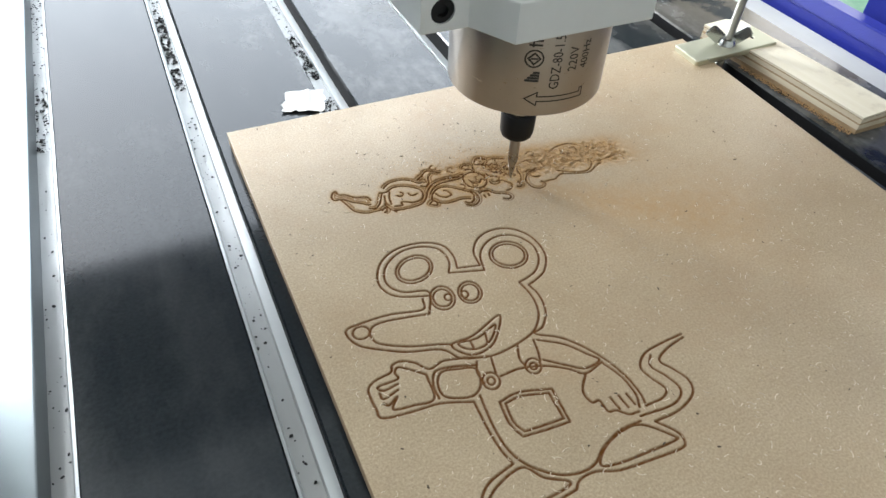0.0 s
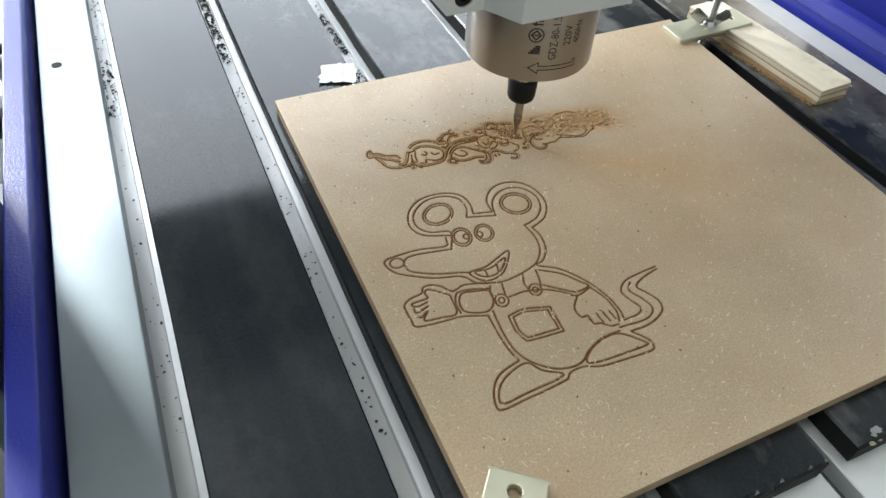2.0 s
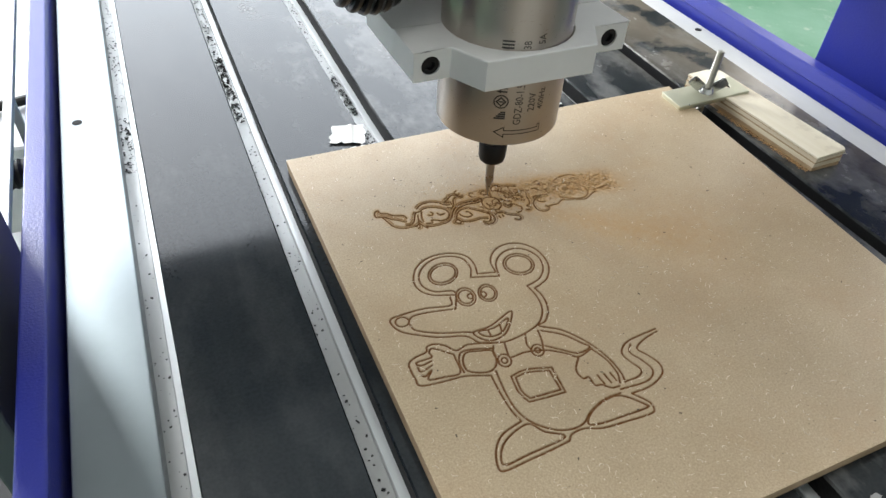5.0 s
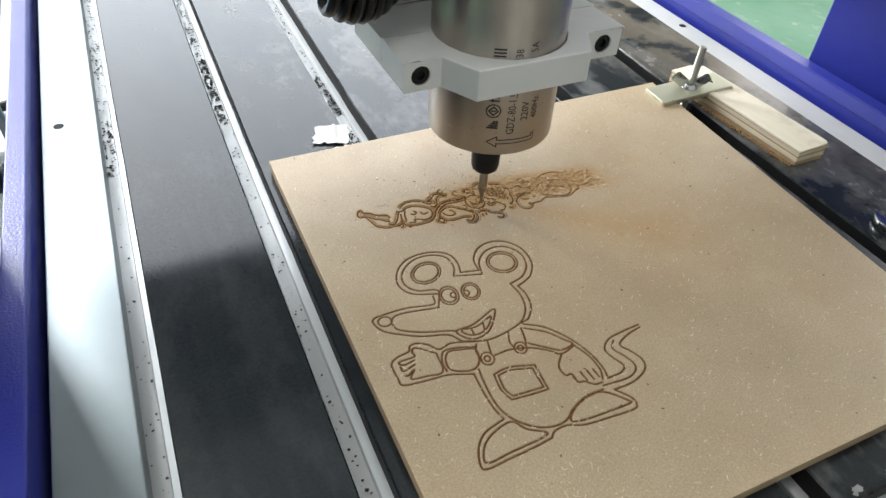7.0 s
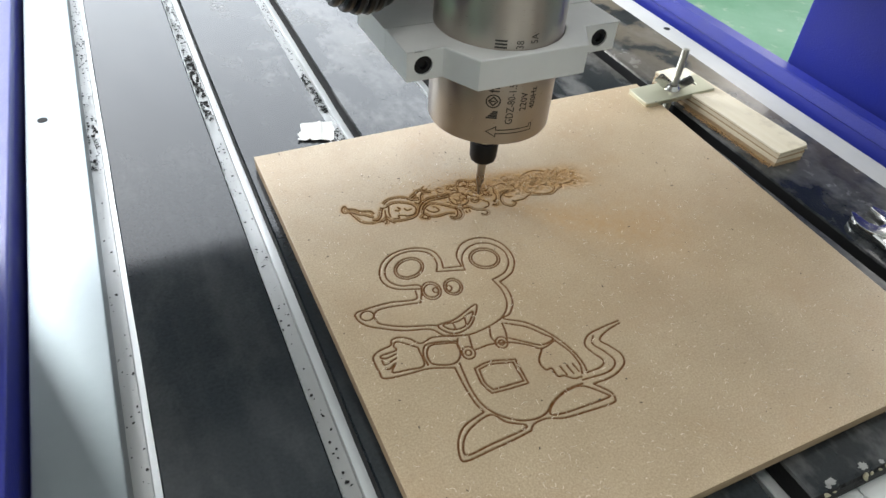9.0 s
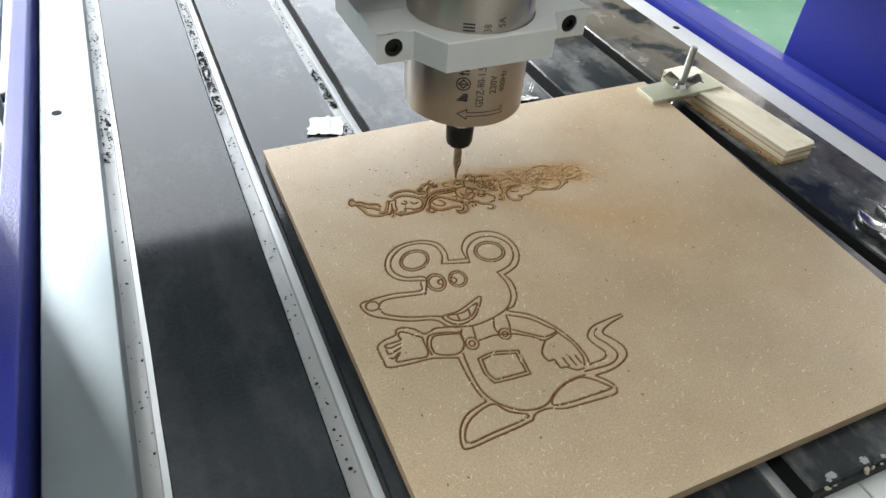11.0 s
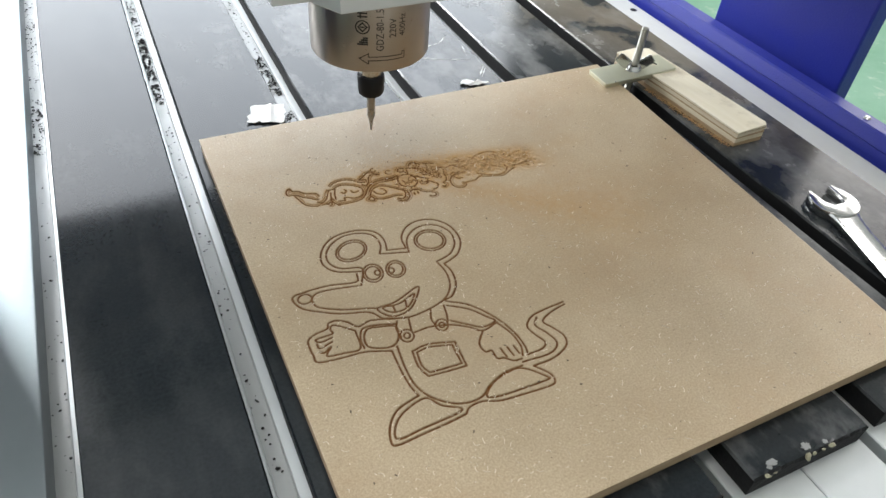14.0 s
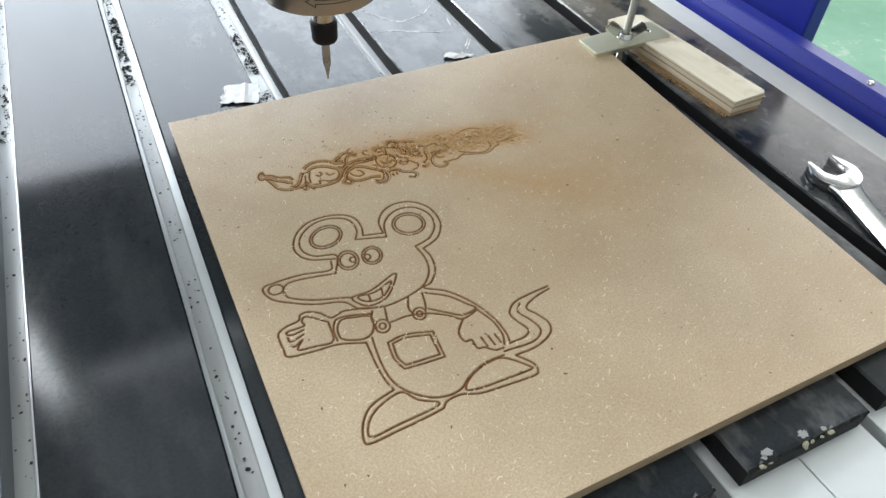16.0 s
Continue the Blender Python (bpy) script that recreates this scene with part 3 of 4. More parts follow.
    fine([(61.1, -95.9), (59.7, -92.1), (53.4, -89.9), (49.5, -86.0), (45.6, -84.3), (44.9, -81.0), (42.9, -81.7), (41.2, -85.2), (41.9, -88.3), (45.5, -88.8), (48.2, -90.4), (51.0, -93.7), (54.7, -95.9), (57.7, -98.7), (59.7, -98.9)], 0.95)
    fine([(45.4, -89.2), (47.4, -95.3), (49.0, -100.6), (52.3, -104.0), (56.7, -105.8), (61.3, -105.9), (64.3, -105.7)], 0.95)
    fine([(57.8, -102.3), (61.2, -103.4), (64.7, -100.6), (67.4, -95.4), (69.4, -92.0)], 0.95)
    fine([(68.2, -91.9), (70.6, -92.4), (73.1, -91.8)], 1)
    fine([(71.5, -88.5), (74.7, -85.9), (79.1, -84.6), (84.8, -85.2), (88.8, -87.4), (92.1, -91.1), (95.7, -92.2)], 0.95)
    fine([(73.2, -91.4), (77.3, -89.8), (82.9, -90.7), (87.3, -93.5), (90.7, -96.7), (91.4, -100.3), (89.6, -104.5), (85.8, -106.6), (81.4, -106.2)], 0.9)
    fine([(92.9, -88.2), (96.8, -85.8), (100.6, -82.8), (103.3, -83.0), (105.9, -85.0), (108.6, -87.1)], 0.9)
    fine([(108.6, -87.1), (105.5, -86.2), (102.9, -85.6), (100.1, -88.4), (98.3, -93.3), (95.4, -96.0), (92.9, -94.3)], 0.85)
    fine([(94.1, -89.2), (97.4, -89.5), (97.1, -92.3)], 0.7)
    fine([(69.6, -108.7), (74.3, -110.0), (79.9, -110.4), (85.3, -109.9), (89.2, -108.0), (92.4, -104.0), (95.0, -99.6), (99.1, -95.8), (103.9, -93.8), (110.2, -93.3), (115.6, -93.8), (120.1, -92.9)], 0.95)
    fine([(67.4, -101.8), (67.9, -105.0), (69.3, -107.9), (70.9, -110.6)], 0.9)
    fine([(95.1, -103.0), (98.6, -99.0), (103.5, -96.6), (109.2, -96.1), (114.6, -96.3), (120.3, -95.8)], 0.9)
    fine([(69.6, -95.3), (68.3, -101.2), (69.4, -103.7)], 0.85)
    fine([(73.7, -92.7), (71.8, -97.3), (70.8, -103.3)], 0.85)
    fine([(79.4, -95.2), (80.4, -97.1), (78.4, -99.1), (76.6, -97.6)], 0.7)
    fine([(83.3, -97.9), (84.7, -100.7), (88.2, -100.0)], 0.7)
    fine([(71.9, -105.9), (76.1, -106.6), (76.8, -103.8), (81.5, -105.8)], 0.7)
    fine([(94.1, -107.3), (97.1, -102.8), (101.5, -100.2), (106.0, -100.6), (111.3, -104.4), (115.2, -108.3), (118.1, -111.7), (116.8, -116.7), (113.4, -119.1), (110.8, -117.3)], 0.9)
    fine([(97.9, -104.2), (99.3, -107.4), (102.6, -109.4), (106.0, -108.1), (105.1, -104.6), (103.6, -103.3)], 0.75)
    fine([(93.9, -107.9), (95.8, -111.5), (100.6, -114.4), (105.9, -114.5), (110.0, -114.2), (114.8, -115.8)], 0.9)
    fine([(117.5, -109.3), (120.2, -112.6), (119.6, -117.8), (116.7, -120.9), (113.0, -121.5), (110.6, -119.4)], 0.9)
    fine([(91.4, -111.1), (94.7, -109.3), (95.5, -112.2), (94.3, -113.8), (92.1, -112.5), (91.4, -111.1)], 0.95)
    fine([(64.0, -106.6), (66.5, -104.6), (66.5, -107.7), (64.6, -108.6)], 0.9)
    fine([(110.1, -93.7), (115.4, -94.2), (120.7, -93.2)], 0.85)
    fine([(109.2, -96.1), (114.4, -96.7), (119.6, -95.9)], 0.8)
    fine([(122.2, -88.5), (124.4, -85.8), (127.8, -86.1), (131.0, -87.0), (132.8, -84.6), (135.3, -82.0), (138.5, -82.9), (140.9, -85.6), (145.7, -86.4), (151.2, -88.7)], 0.85)
    fine([(131.6, -87.2), (134.5, -88.9), (137.2, -87.7), (135.8, -85.9)], 0.7)
    fine([(140.5, -86.7), (138.1, -90.5), (139.0, -93.2)], 0.8)
    fine([(145.4, -87.5), (144.1, -93.0), (142.0, -95.2)], 0.8)
    fine([(123.4, -90.1), (126.8, -90.4), (128.3, -93.4), (129.4, -89.1)], 0.7)
    fine([(119.7, -95.5), (118.3, -100.7), (119.6, -105.7), (123.3, -108.4), (127.5, -108.4), (131.1, -105.0), (131.7, -100.2), (130.3, -95.4), (126.1, -93.6), (122.5, -93.9), (119.7, -95.5)], 0.75)
    fine([(121.5, -99.7), (123.3, -103.5), (126.5, -104.2), (128.9, -101.8)], 0.6)
    fine([(129.1, -94.9), (131.6, -98.8), (134.0, -98.2), (134.9, -100.9), (137.9, -102.2), (139.9, -104.1)], 0.75)
    fine([(146.3, -96.3), (150.5, -95.0), (153.6, -94.6), (155.1, -97.7), (153.3, -102.9), (153.2, -106.3), (150.9, -111.1), (148.2, -112.3), (149.1, -114.9), (147.4, -116.9), (145.8, -115.8)], 0.8)
    fine([(145.5, -99.5), (147.8, -99.3), (150.5, -98.1)], 0.75)
    fine([(144.8, -102.7), (147.1, -105.4), (149.3, -102.3)], 0.75)
    fine([(133.2, -104.8), (135.8, -107.0), (139.4, -106.7), (141.7, -109.5), (143.8, -112.7), (141.4, -116.2), (138.2, -117.1)], 0.75)
    fine([(121.9, -113.4), (124.4, -112.3), (127.7, -112.6), (129.2, -115.4), (131.7, -117.6), (135.2, -119.1), (137.7, -121.3), (137.4, -123.3), (135.0, -124.1), (133.0, -122.5)], 0.85)
    fine([(123.6, -115.7), (123.7, -117.9)], 0.8)
    fine([(126.5, -115.4), (126.3, -117.5)], 0.8)
    fine([(139.0, -93.2), (141.4, -95.9), (145.1, -95.8)], 0.75)
    fine([(137.9, -97.5), (140.6, -99.3), (143.1, -98.5)], 0.7)
    fine([(169.0, -105.2), (165.1, -104.3), (160.8, -105.6), (157.1, -108.0), (154.3, -111.4), (153.1, -115.5), (153.9, -119.7), (156.9, -122.3), (160.6, -122.1), (162.9, -119.7), (161.7, -116.9)], 0.8)
    fine([(162.4, -118.4), (167.0, -118.0), (170.5, -118.3), (174.5, -116.1), (178.8, -113.7), (176.5, -110.8)], 0.7)
    fine([(178.7, -112.4), (183.0, -115.5), (188.5, -117.8), (193.6, -118.1), (197.9, -115.8), (200.7, -112.1), (200.5, -108.4)], 0.7)
    fine([(176.5, -115.1), (181.4, -117.1), (187.2, -118.9), (194.0, -120.1), (200.4, -116.9), (206.6, -113.9)], 0.75)
    fine([(157.8, -96.4), (163.6, -95.2), (166.3, -98.8), (170.4, -99.3), (171.4, -103.4)], 0.6)
    fine([(166.5, -89.1), (170.0, -88.1), (171.5, -91.2), (168.6, -92.4), (174.7, -93.8)], 0.45)
    fine([(181.2, -92.8), (187.1, -90.2), (193.8, -89.2), (199.5, -90.3), (203.4, -94.5)], 0.5)
    fine([(188.6, -93.4), (190.1, -97.8), (193.8, -98.1), (197.0, -100.7)], 0.6)
    fine([(196.0, -94.0), (199.1, -94.0), (199.3, -97.9)], 0.5)
    fine([(176.4, -99.4), (182.9, -98.5), (186.8, -102.6), (191.2, -105.7), (196.9, -109.3)], 0.45)
    fine([(198.4, -103.8), (205.1, -102.9), (209.0, -107.0), (216.4, -105.1)], 0.35)
    fine([(209.9, -99.8), (216.1, -97.3), (221.1, -96.8)], 0.3)
    fine([(206.2, -112.0), (212.9, -111.1), (219.7, -110.2), (224.1, -110.8)], 0.5)
    fine([(218.7, -101.0), (223.8, -100.5), (223.2, -104.1)], 0.3)
    fine([(201.9, -111.4), (209.2, -112.1), (216.0, -111.2)], 0.4)
    curls(30, 4)


def build_board():
    """MDF board: its top is a fine net whose points sink into the grooves."""
    carve_lines()
    fx, fy = np.arange(10.0, 236.0, 0.4), np.arange(-305.0, -60.0, 0.4)
    xs = np.unique(np.r_[0, 0.5, 5, fx, np.linspace(240, 361.5, 22), 362.0])
    ys = np.unique(np.r_[-356, -355.5, np.linspace(-350, -310, 8), fy, np.linspace(-55, -5, 8), -0.5, 0])
    X, Y = np.meshgrid(xs, ys)
    depth, near = np.zeros_like(X), np.zeros_like(X)
    for p, s, wide in CUTS:
        lo, hi = p.min(0) - 3, p.max(0) + 3
        ix, iy = np.where((xs > lo[0]) & (xs < hi[0]))[0], np.where((ys > lo[1]) & (ys < hi[1]))[0]
        sub = np.s_[iy[0] : iy[-1] + 1, ix[0] : ix[-1] + 1]
        gx, gy, best = X[sub], Y[sub], np.full(X[sub].shape, 9.0)
        for a, b in zip(p, p[1:]):
            d = b - a
            t = np.clip(((gx - a[0]) * d[0] + (gy - a[1]) * d[1]) / max(d @ d, 1e-9), 0, 1)
            best = np.minimum(best, np.hypot(gx - a[0] - t * d[0], gy - a[1] - t * d[1]))
        if lo[1] > -123 and s < 1:
            near[sub] = np.maximum(near[sub], np.clip(1.2 - best / 2.4, 0, 1))
        depth[sub] = np.maximum(depth[sub], s * np.clip(1.25 - best / wide, 0, 1))
    rng = np.random.RandomState(3)
    # the relief band is rough from the roughing passes
    band = np.exp(-(((Y + 95 + 0.12 * (X - 130)) / 13.0) ** 4)) * np.clip((X - 95) / 25, 0, 1) * np.clip((232 - X) / 6, 0, 1)
    rough = band * (np.clip((X - 150) / 20, 0.35, 1.0))
    lump = rng.randn(*X.shape)
    for k in range(5):
        for ax in (0, 1):
            lump = (np.roll(lump, 1, ax) + lump + np.roll(lump, -1, ax)) / 3
    lump /= lump.std()
    z = -1.1 * depth - rough * (0.5 + 0.3 * lump)
    dust_shade = np.clip(0.95 * np.exp(-(((Y + 98 + 0.15 * (X - 175)) / 15.0) ** 4) - ((X - 192) / 42) ** 4), 0, 1)
    dust_shade += 0.55 * np.exp(-((Y + 98) / 17) ** 2 - ((X - 128) / 34) ** 2) + 0.26 * np.exp(-((Y + 98) / 26) ** 2 - ((X - 120) / 60) ** 2)
    dust_shade += 0.5 * near
    # Brown streak paints the spindle's soft shadow together with blown sawdust.
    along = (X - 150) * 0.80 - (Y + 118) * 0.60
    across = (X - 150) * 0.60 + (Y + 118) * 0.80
    dust_shade += 0.46 * np.exp(-((across / (9 + 0.12 * np.maximum(along, 0))) ** 2)) * np.clip(along / 20 + 0.6, 0, 1) * np.clip(1.3 - along / 130, 0, 1)
    dust_shade += 0.16 * np.exp(-((X - 262) / 20) ** 2 - ((Y + 98) / 9) ** 2) + 0.33 * np.exp(-((X - 225) / 75) ** 2 - ((Y + 165) / 55) ** 2)
    W = np.where(X > 236, 236 + (X - 236) * (1 - 15.5 / 126 * (-Y / 356)), X)
    h, w = X.shape
    co = np.stack([W / 1000, Y / 1000, z / 1000], -1).reshape(-1, 3)
    idx = np.arange(h * w).reshape(h, w)
    faces = np.stack([idx[:-1, :-1], idx[:-1, 1:], idx[1:, 1:], idx[1:, :-1]], -1).reshape(-1, 4).tolist()
    rim = np.r_[idx[0, :], idx[1:, -1], idx[-1, -2::-1], idx[-2:0:-1, 0]]
    low = co[rim].copy()
    low[:, 2] = -0.0095
    low[:, :2] += (np.array([0.18, -0.178]) - low[:, :2]) * 0.002
    n0 = len(co)
    faces_side = [[int(rim[i]), int(n0 + i), int(n0 + (i + 1) % len(rim)), int(rim[(i + 1) % len(rim)])] for i in range(len(rim))]
    me = bpy.data.meshes.new("mdf_board")
    me.from_pydata(np.vstack([co, low]).tolist(), [], faces + faces_side + [list(range(n0, n0 + len(rim)))])
    pad = np.zeros(len(rim))
    me.attributes.new("cut", "FLOAT", "POINT").data.foreach_set("value", np.r_[(np.clip(depth * 1.9, 0, 1) * np.where(Y > -123, 1 - 0.35 * np.clip((X - 140) / 25, 0, 1), 1)).ravel(), pad].astype(np.float32))
    me.attributes.new("dust_shade", "FLOAT", "POINT").data.foreach_set("value", np.r_[np.clip(dust_shade, 0, 0.95).ravel(), pad].astype(np.float32))
    me.materials.append(MDF), me.materials.append(MDF_EDGE)
    me.polygons.foreach_set("material_index", np.r_[np.zeros(len(faces)), np.ones(len(faces_side) + 1)].astype(np.int32))
    me.polygons.foreach_set("use_smooth", np.r_[np.ones(len(faces)), np.zeros(len(faces_side) + 1)].astype(bool))
    me.update()
    ob = new("mdf_board", me)
    return tagged(ob, "brown MDF board with routed line carving, clamped on the bed", "board")


def build_flecks():
    """Pale wood fibres and dark chips pressed into or lying on the board."""
    rng = random.Random(11)
    fib, chip = bmesh.new(), []
    for _ in range(1500):
        x, y = rng.uniform(0.004, 0.343), rng.uniform(-0.352, -0.003)
        if rng.random() < 0.35 and y > -0.2:
            y -= 0.15
        a, l, w = rng.uniform(0, 6.3), 0.0009 + 0.0034 * rng.random() ** 2, rng.uniform(0.0001, 0.00022)
        bend, old = rng.uniform(-1.8, 1.8), None
        for k in range(5):
            t = k / 4 - 0.5
            ang = a + bend * t
            px, py = x + l * t * math.cos(ang), y + l * t * math.sin(ang)
            nx, ny = -math.sin(ang) * w, math.cos(ang) * w
            zz = 0.00022 + 0.0002 * (t * t)
            cur = [fib.verts.new((px + nx, py + ny, 0.00006)), fib.verts.new((px, py, zz)), fib.verts.new((px - nx, py - ny, 0.00006))]
            if old:
                fib.faces.new((old[0], old[1], cur[1], cur[0])), fib.faces.new((old[1], old[2], cur[2], cur[1]))
            old = cur
    for _ in range(460):
        x, y = rng.uniform(0.004, 0.343), rng.uniform(-0.352, -0.003)
        if rng.random() < 0.2:
            x, y = rng.gauss(0.11, 0.035), rng.gauss(-0.06, 0.022)
        r = 0.00014 + 0.0004 * rng.random() ** 3
        if not (0.003 < x < 0.345 and -0.352 < y < -0.003):
            continue
        chip.append((x, y, 0.0001, r, 1, rng.uniform(0.5, 3.0), 0.4, rng.random() * 6))
    tagged(part("wood_fibres", fib, FIBRE), "pale wood fibres on the board", "fibres", kind="stuff")
    tagged(crumbs("dark_chips", chip, CHIP), "tiny dark chips on the board", "chips", kind="stuff")
    d = []
    for _ in range(5200):
        k = rng.random()
        x, y = (rng.gauss(0.192, 0.022), 0) if k < 0.6 else (rng.gauss(0.135, 0.024), 0)
        y = -0.097 - 0.15 * (x - 0.175) + rng.gauss(0, 0.0085 if k < 0.6 else 0.013)
        if x > 0.234:
            continue
        r = rng.uniform(0.00012, 0.00036)
        d.append((x, y, 0.00005 - (0.0004 if k < 0.6 else 0), r, 1, 1, 0.6, 0))
    for _ in range(1300):
        y = rng.uniform(-0.142, -0.04)
        off = abs(rng.gauss(0, 0.0013))
        x = 0.3985 - (y + 0.143) * 0.0664 - off
        r = rng.uniform(0.00018, 0.00042)
        d.append((x, y, TOP + 0.0003 + max(0, 0.0028 - off) * rng.random(), r, 1, 1, 0.6, 0))
    tagged(crumbs("sawdust", d, DUST), "orange-brown sawdust over the carved band", "sawdust", kind="stuff")


def build_smears():
    """Dried pale smears and glue spots on the plastic plates."""
    rng = random.Random(8)
    bm = bmesh.new()
    lines = [[(0.1918, 0.0869), (0.2127, 0.0843), (0.2398, 0.0702), (0.2640, 0.0640)], [(0.1986, 0.1316), (0.2117, 0.1082), (0.2240, 0.0974), (0.2507, 0.1052), (0.2664, 0.1227)],
             [(0.2672, 0.0911), (0.2629, 0.0727)], [(0.2565, 0.0335), (0.2680, 0.0480)], [(0.2570, 0.0301), (0.2685, 0.0450)]]
    for line in lines:
        p = [Vector((x, y, TOP + 0.0002)) for x, y in line]
        pts = [p[i].lerp(p[i + 1], k / 8) for i in range(len(p) - 1) for k in range(8)] + [p[-1]]
        for _ in range(2):
            pts = [pts[0]] + [(a + b + c) / 3 for a, b, c in zip(pts, pts[1:], pts[2:])] + [pts[-1]]
        old = None
        for i, q in enumerate(pts):
            d = (pts[min(i + 1, len(pts) - 1)] - pts[max(i - 1, 0)]).normalized()
            w = 0.0009 * (0.2 + rng.random()) * math.sin(math.pi * (i + 0.5) / len(pts))
            n = Vector((-d.y, d.x, 0)) * w
            cur = [bm.verts.new(q + n), bm.verts.new(q + Vector((0, 0, 0.0001))), bm.verts.new(q - n)]
            if old:
                bm.faces.new((old[0], old[1], cur[1], cur[0])), bm.faces.new((old[1], old[2], cur[2], cur[1]))
            old = cur
    tagged(part("dried_smears", bm, SMEAR), "thin pale dried smears on the plate", "smears", kind="stuff")
    spots = [(0.2090, -0.3752, 0.0034), (0.2335, -0.3757, 0.0032), (0.2060, -0.3768, 0.0018), (0.2455, -0.3776, 0.0016)]
    for x, y, r0 in spots:
        o = []
        for k in range(22):
            a = 2 * math.pi * k / 22
            rr = r0 * rng.uniform(0.62, 1.2)
            o.append((x + rr * math.cos(a), y + 0.72 * rr * math.sin(a)))
        tagged(part("glue_spot", prism(o, TOP + 0.0001, TOP + 0.0004), SPOT), "dried pale glue spot on the dark plate", "glue spot", group="glue spots")
    for x, r0 in ((0.2027, 0.0017), (0.2080, 0.0011), (0.2314, 0.0020), (0.2360, 0.0012), (0.2487, 0.0018), (0.2425, 0.0010)):
        bm = bmesh.new()
        bmesh.ops.create_icosphere(bm, subdivisions=3, radius=r0 * 0.7)
        for v in bm.verts:
            v.co *= 1 + 0.45 * noise.noise(v.co * 900 + Vector((x * 100, 0, 0)))
            v.co.x *= 1.7
        ob = part("glue_lump", bm, GLUE, smooth=True)
        ob.matrix_world = pose(x, -0.3766 - 0.015 * x, TOP - 0.0018, 0, 0, rng.uniform(-30, 30))
        tagged(ob, "hard yellowish glue lump on the plate's broken edge", "glue lump", group="glue lumps")


# ---- clamps, block, wrench, tape ----
def clamp_plate(holes):
    o = []
    for cx, cy, a0 in ((0.0365, 0.0118, 0), (-0.0365, 0.0118, 90), (-0.0365, -0.0118, 180), (0.0365, -0.0118, 270)):
        o += [(cx + 0.0022 * math.cos(radians(a0 + a)), cy + 0.0022 * math.sin(radians(a0 + a))) for a in (0, 30, 60, 90)]
    return prism(o, 0, 0.0048, bevel=0.0008, holes=holes)


def build_hold_down():
    """Zinc clamp plate with threaded rod and wing nut."""
    c = tagged(empty("hold_down_clamp", pose(0.3820, -0.0265, 0.0008, 0, -2.6, -1.5)), "yellow zinc clamp plate with threaded rod and wing nut", "clamp")
    part("plate", clamp_plate([(0.0005, 0, 0.0042), (0.0235, 0.001, 0.0034)]), ZINC, c, "yellow zinc strap plate")
    # Black cup puts the hole's depth shade into colour.
    part("hole_shade", lathe([(0, 0.0006), (0.0033, 0.0006), (0.0033, 0.0042)], 20, centre=(0.0235, 0.001, 0)), BLACK, c, "black cup that paints the shade inside the hole")
    rod = []
    for k in range(96):
        rod += [(0.0033, -0.028 + k * 0.00075), (0.0029, -0.028 + k * 0.00075 + 0.00037)]
    part("threaded_rod", lathe([(0, -0.0285)] + rod + [(0, 0.0445)], 20), ROD, c, "grey threaded rod").rotation_euler = (0, radians(5), 0)
    nut = lathe([(0.0034, 0.0049), (0.0075, 0.0049), (0.0072, 0.0062), (0.0058, 0.0092), (0.0034, 0.0095)], 24)
    for s in (1, -1):
        m = Matrix.Rotation(radians(-28), 4, "Z")
        r = bmesh.ops.create_cube(nut, size=1, matrix=m @ Matrix.Translation((s * 0.0098, 0, 0.0118)) @ Matrix.Rotation(radians(-s * 38), 4, "Y") @ Matrix.Diagonal((0.015, 0.0026, 0.0095, 1)))
        bmesh.ops.bevel(nut, geom=list({e for v in r["verts"] for e in v.link_edges}), offset=0.0011, segments=2, affect="EDGES")
    part("wing_nut", nut, CHROME, c, "wing nut", smooth=True)
    return c


def build_front_plate():
    c = tagged(empty("clamp_plate", pose(0.0003, -0.3592, 0.0004, 0, 0, 50.5)), "loose yellow zinc clamp plate on the board's corner", "clamp plate")
    part("plate", clamp_plate([(0.0295, 0.0005, 0.0033), (0.004, 0, 0.0042)]), ZINC, c)
    return c


def build_block():
    """Plywood off-cut of stacked plies."""
    b = tagged(empty("plywood_block", pose(0.4128, -0.0690, TOP, 0, 0, 3.8)), "pale plywood off-cut under the clamp plate", "plywood block")
    rng = random.Random(2)
    z = 0.0003
    for i, (t, m) in enumerate(((0.0036, PLY_B), (0.0040, PLY_A), (0.0013, PLY_B), (0.0032, PLY_A), (0.0008, PLY_B), (0.0016, PLY_TOP))):
        e = [rng.uniform(-0.0005, 0.0005) for _ in range(4)]
        o = [(-0.0178 + e[0], -0.0738 + e[1]), (0.0145 + e[2], -0.0745 + e[3]), (0.0172, -0.071 + e[0]), (0.0165 + e[1], 0.071), (0.004 + e[2], 0.0775), (-0.0185 + e[3], 0.0775), (-0.0172, 0.0)]
        part("ply", prism(o, z, z + t, bevel=0.00025), m, b)
        z += t
    sp = bmesh.new()
    for k in range(7):
        x = 0.008 + 0.0013 * k
        d = Vector((rng.uniform(-0.001, 0.003), -rng.uniform(0.002, 0.005), rng.uniform(-0.002, 0.002)))
        p = Vector((x, -0.073, 0.006 + rng.uniform(-0.003, 0.006)))
        q = [sp.verts.new(p), sp.verts.new(p + Vector((0.0006, 0, 0))), sp.verts.new(p + Vector((0.0003, 0, 0.0006))), sp.verts.new(p + d)]
        for f in ((0, 1, 3), (1, 2, 3), (2, 0, 3), (0, 2, 1)):
            sp.faces.new([q[i] for i in f])
    part("splinters", sp, PLY_TOP, b, "torn splinters at the sawn end")
    return b


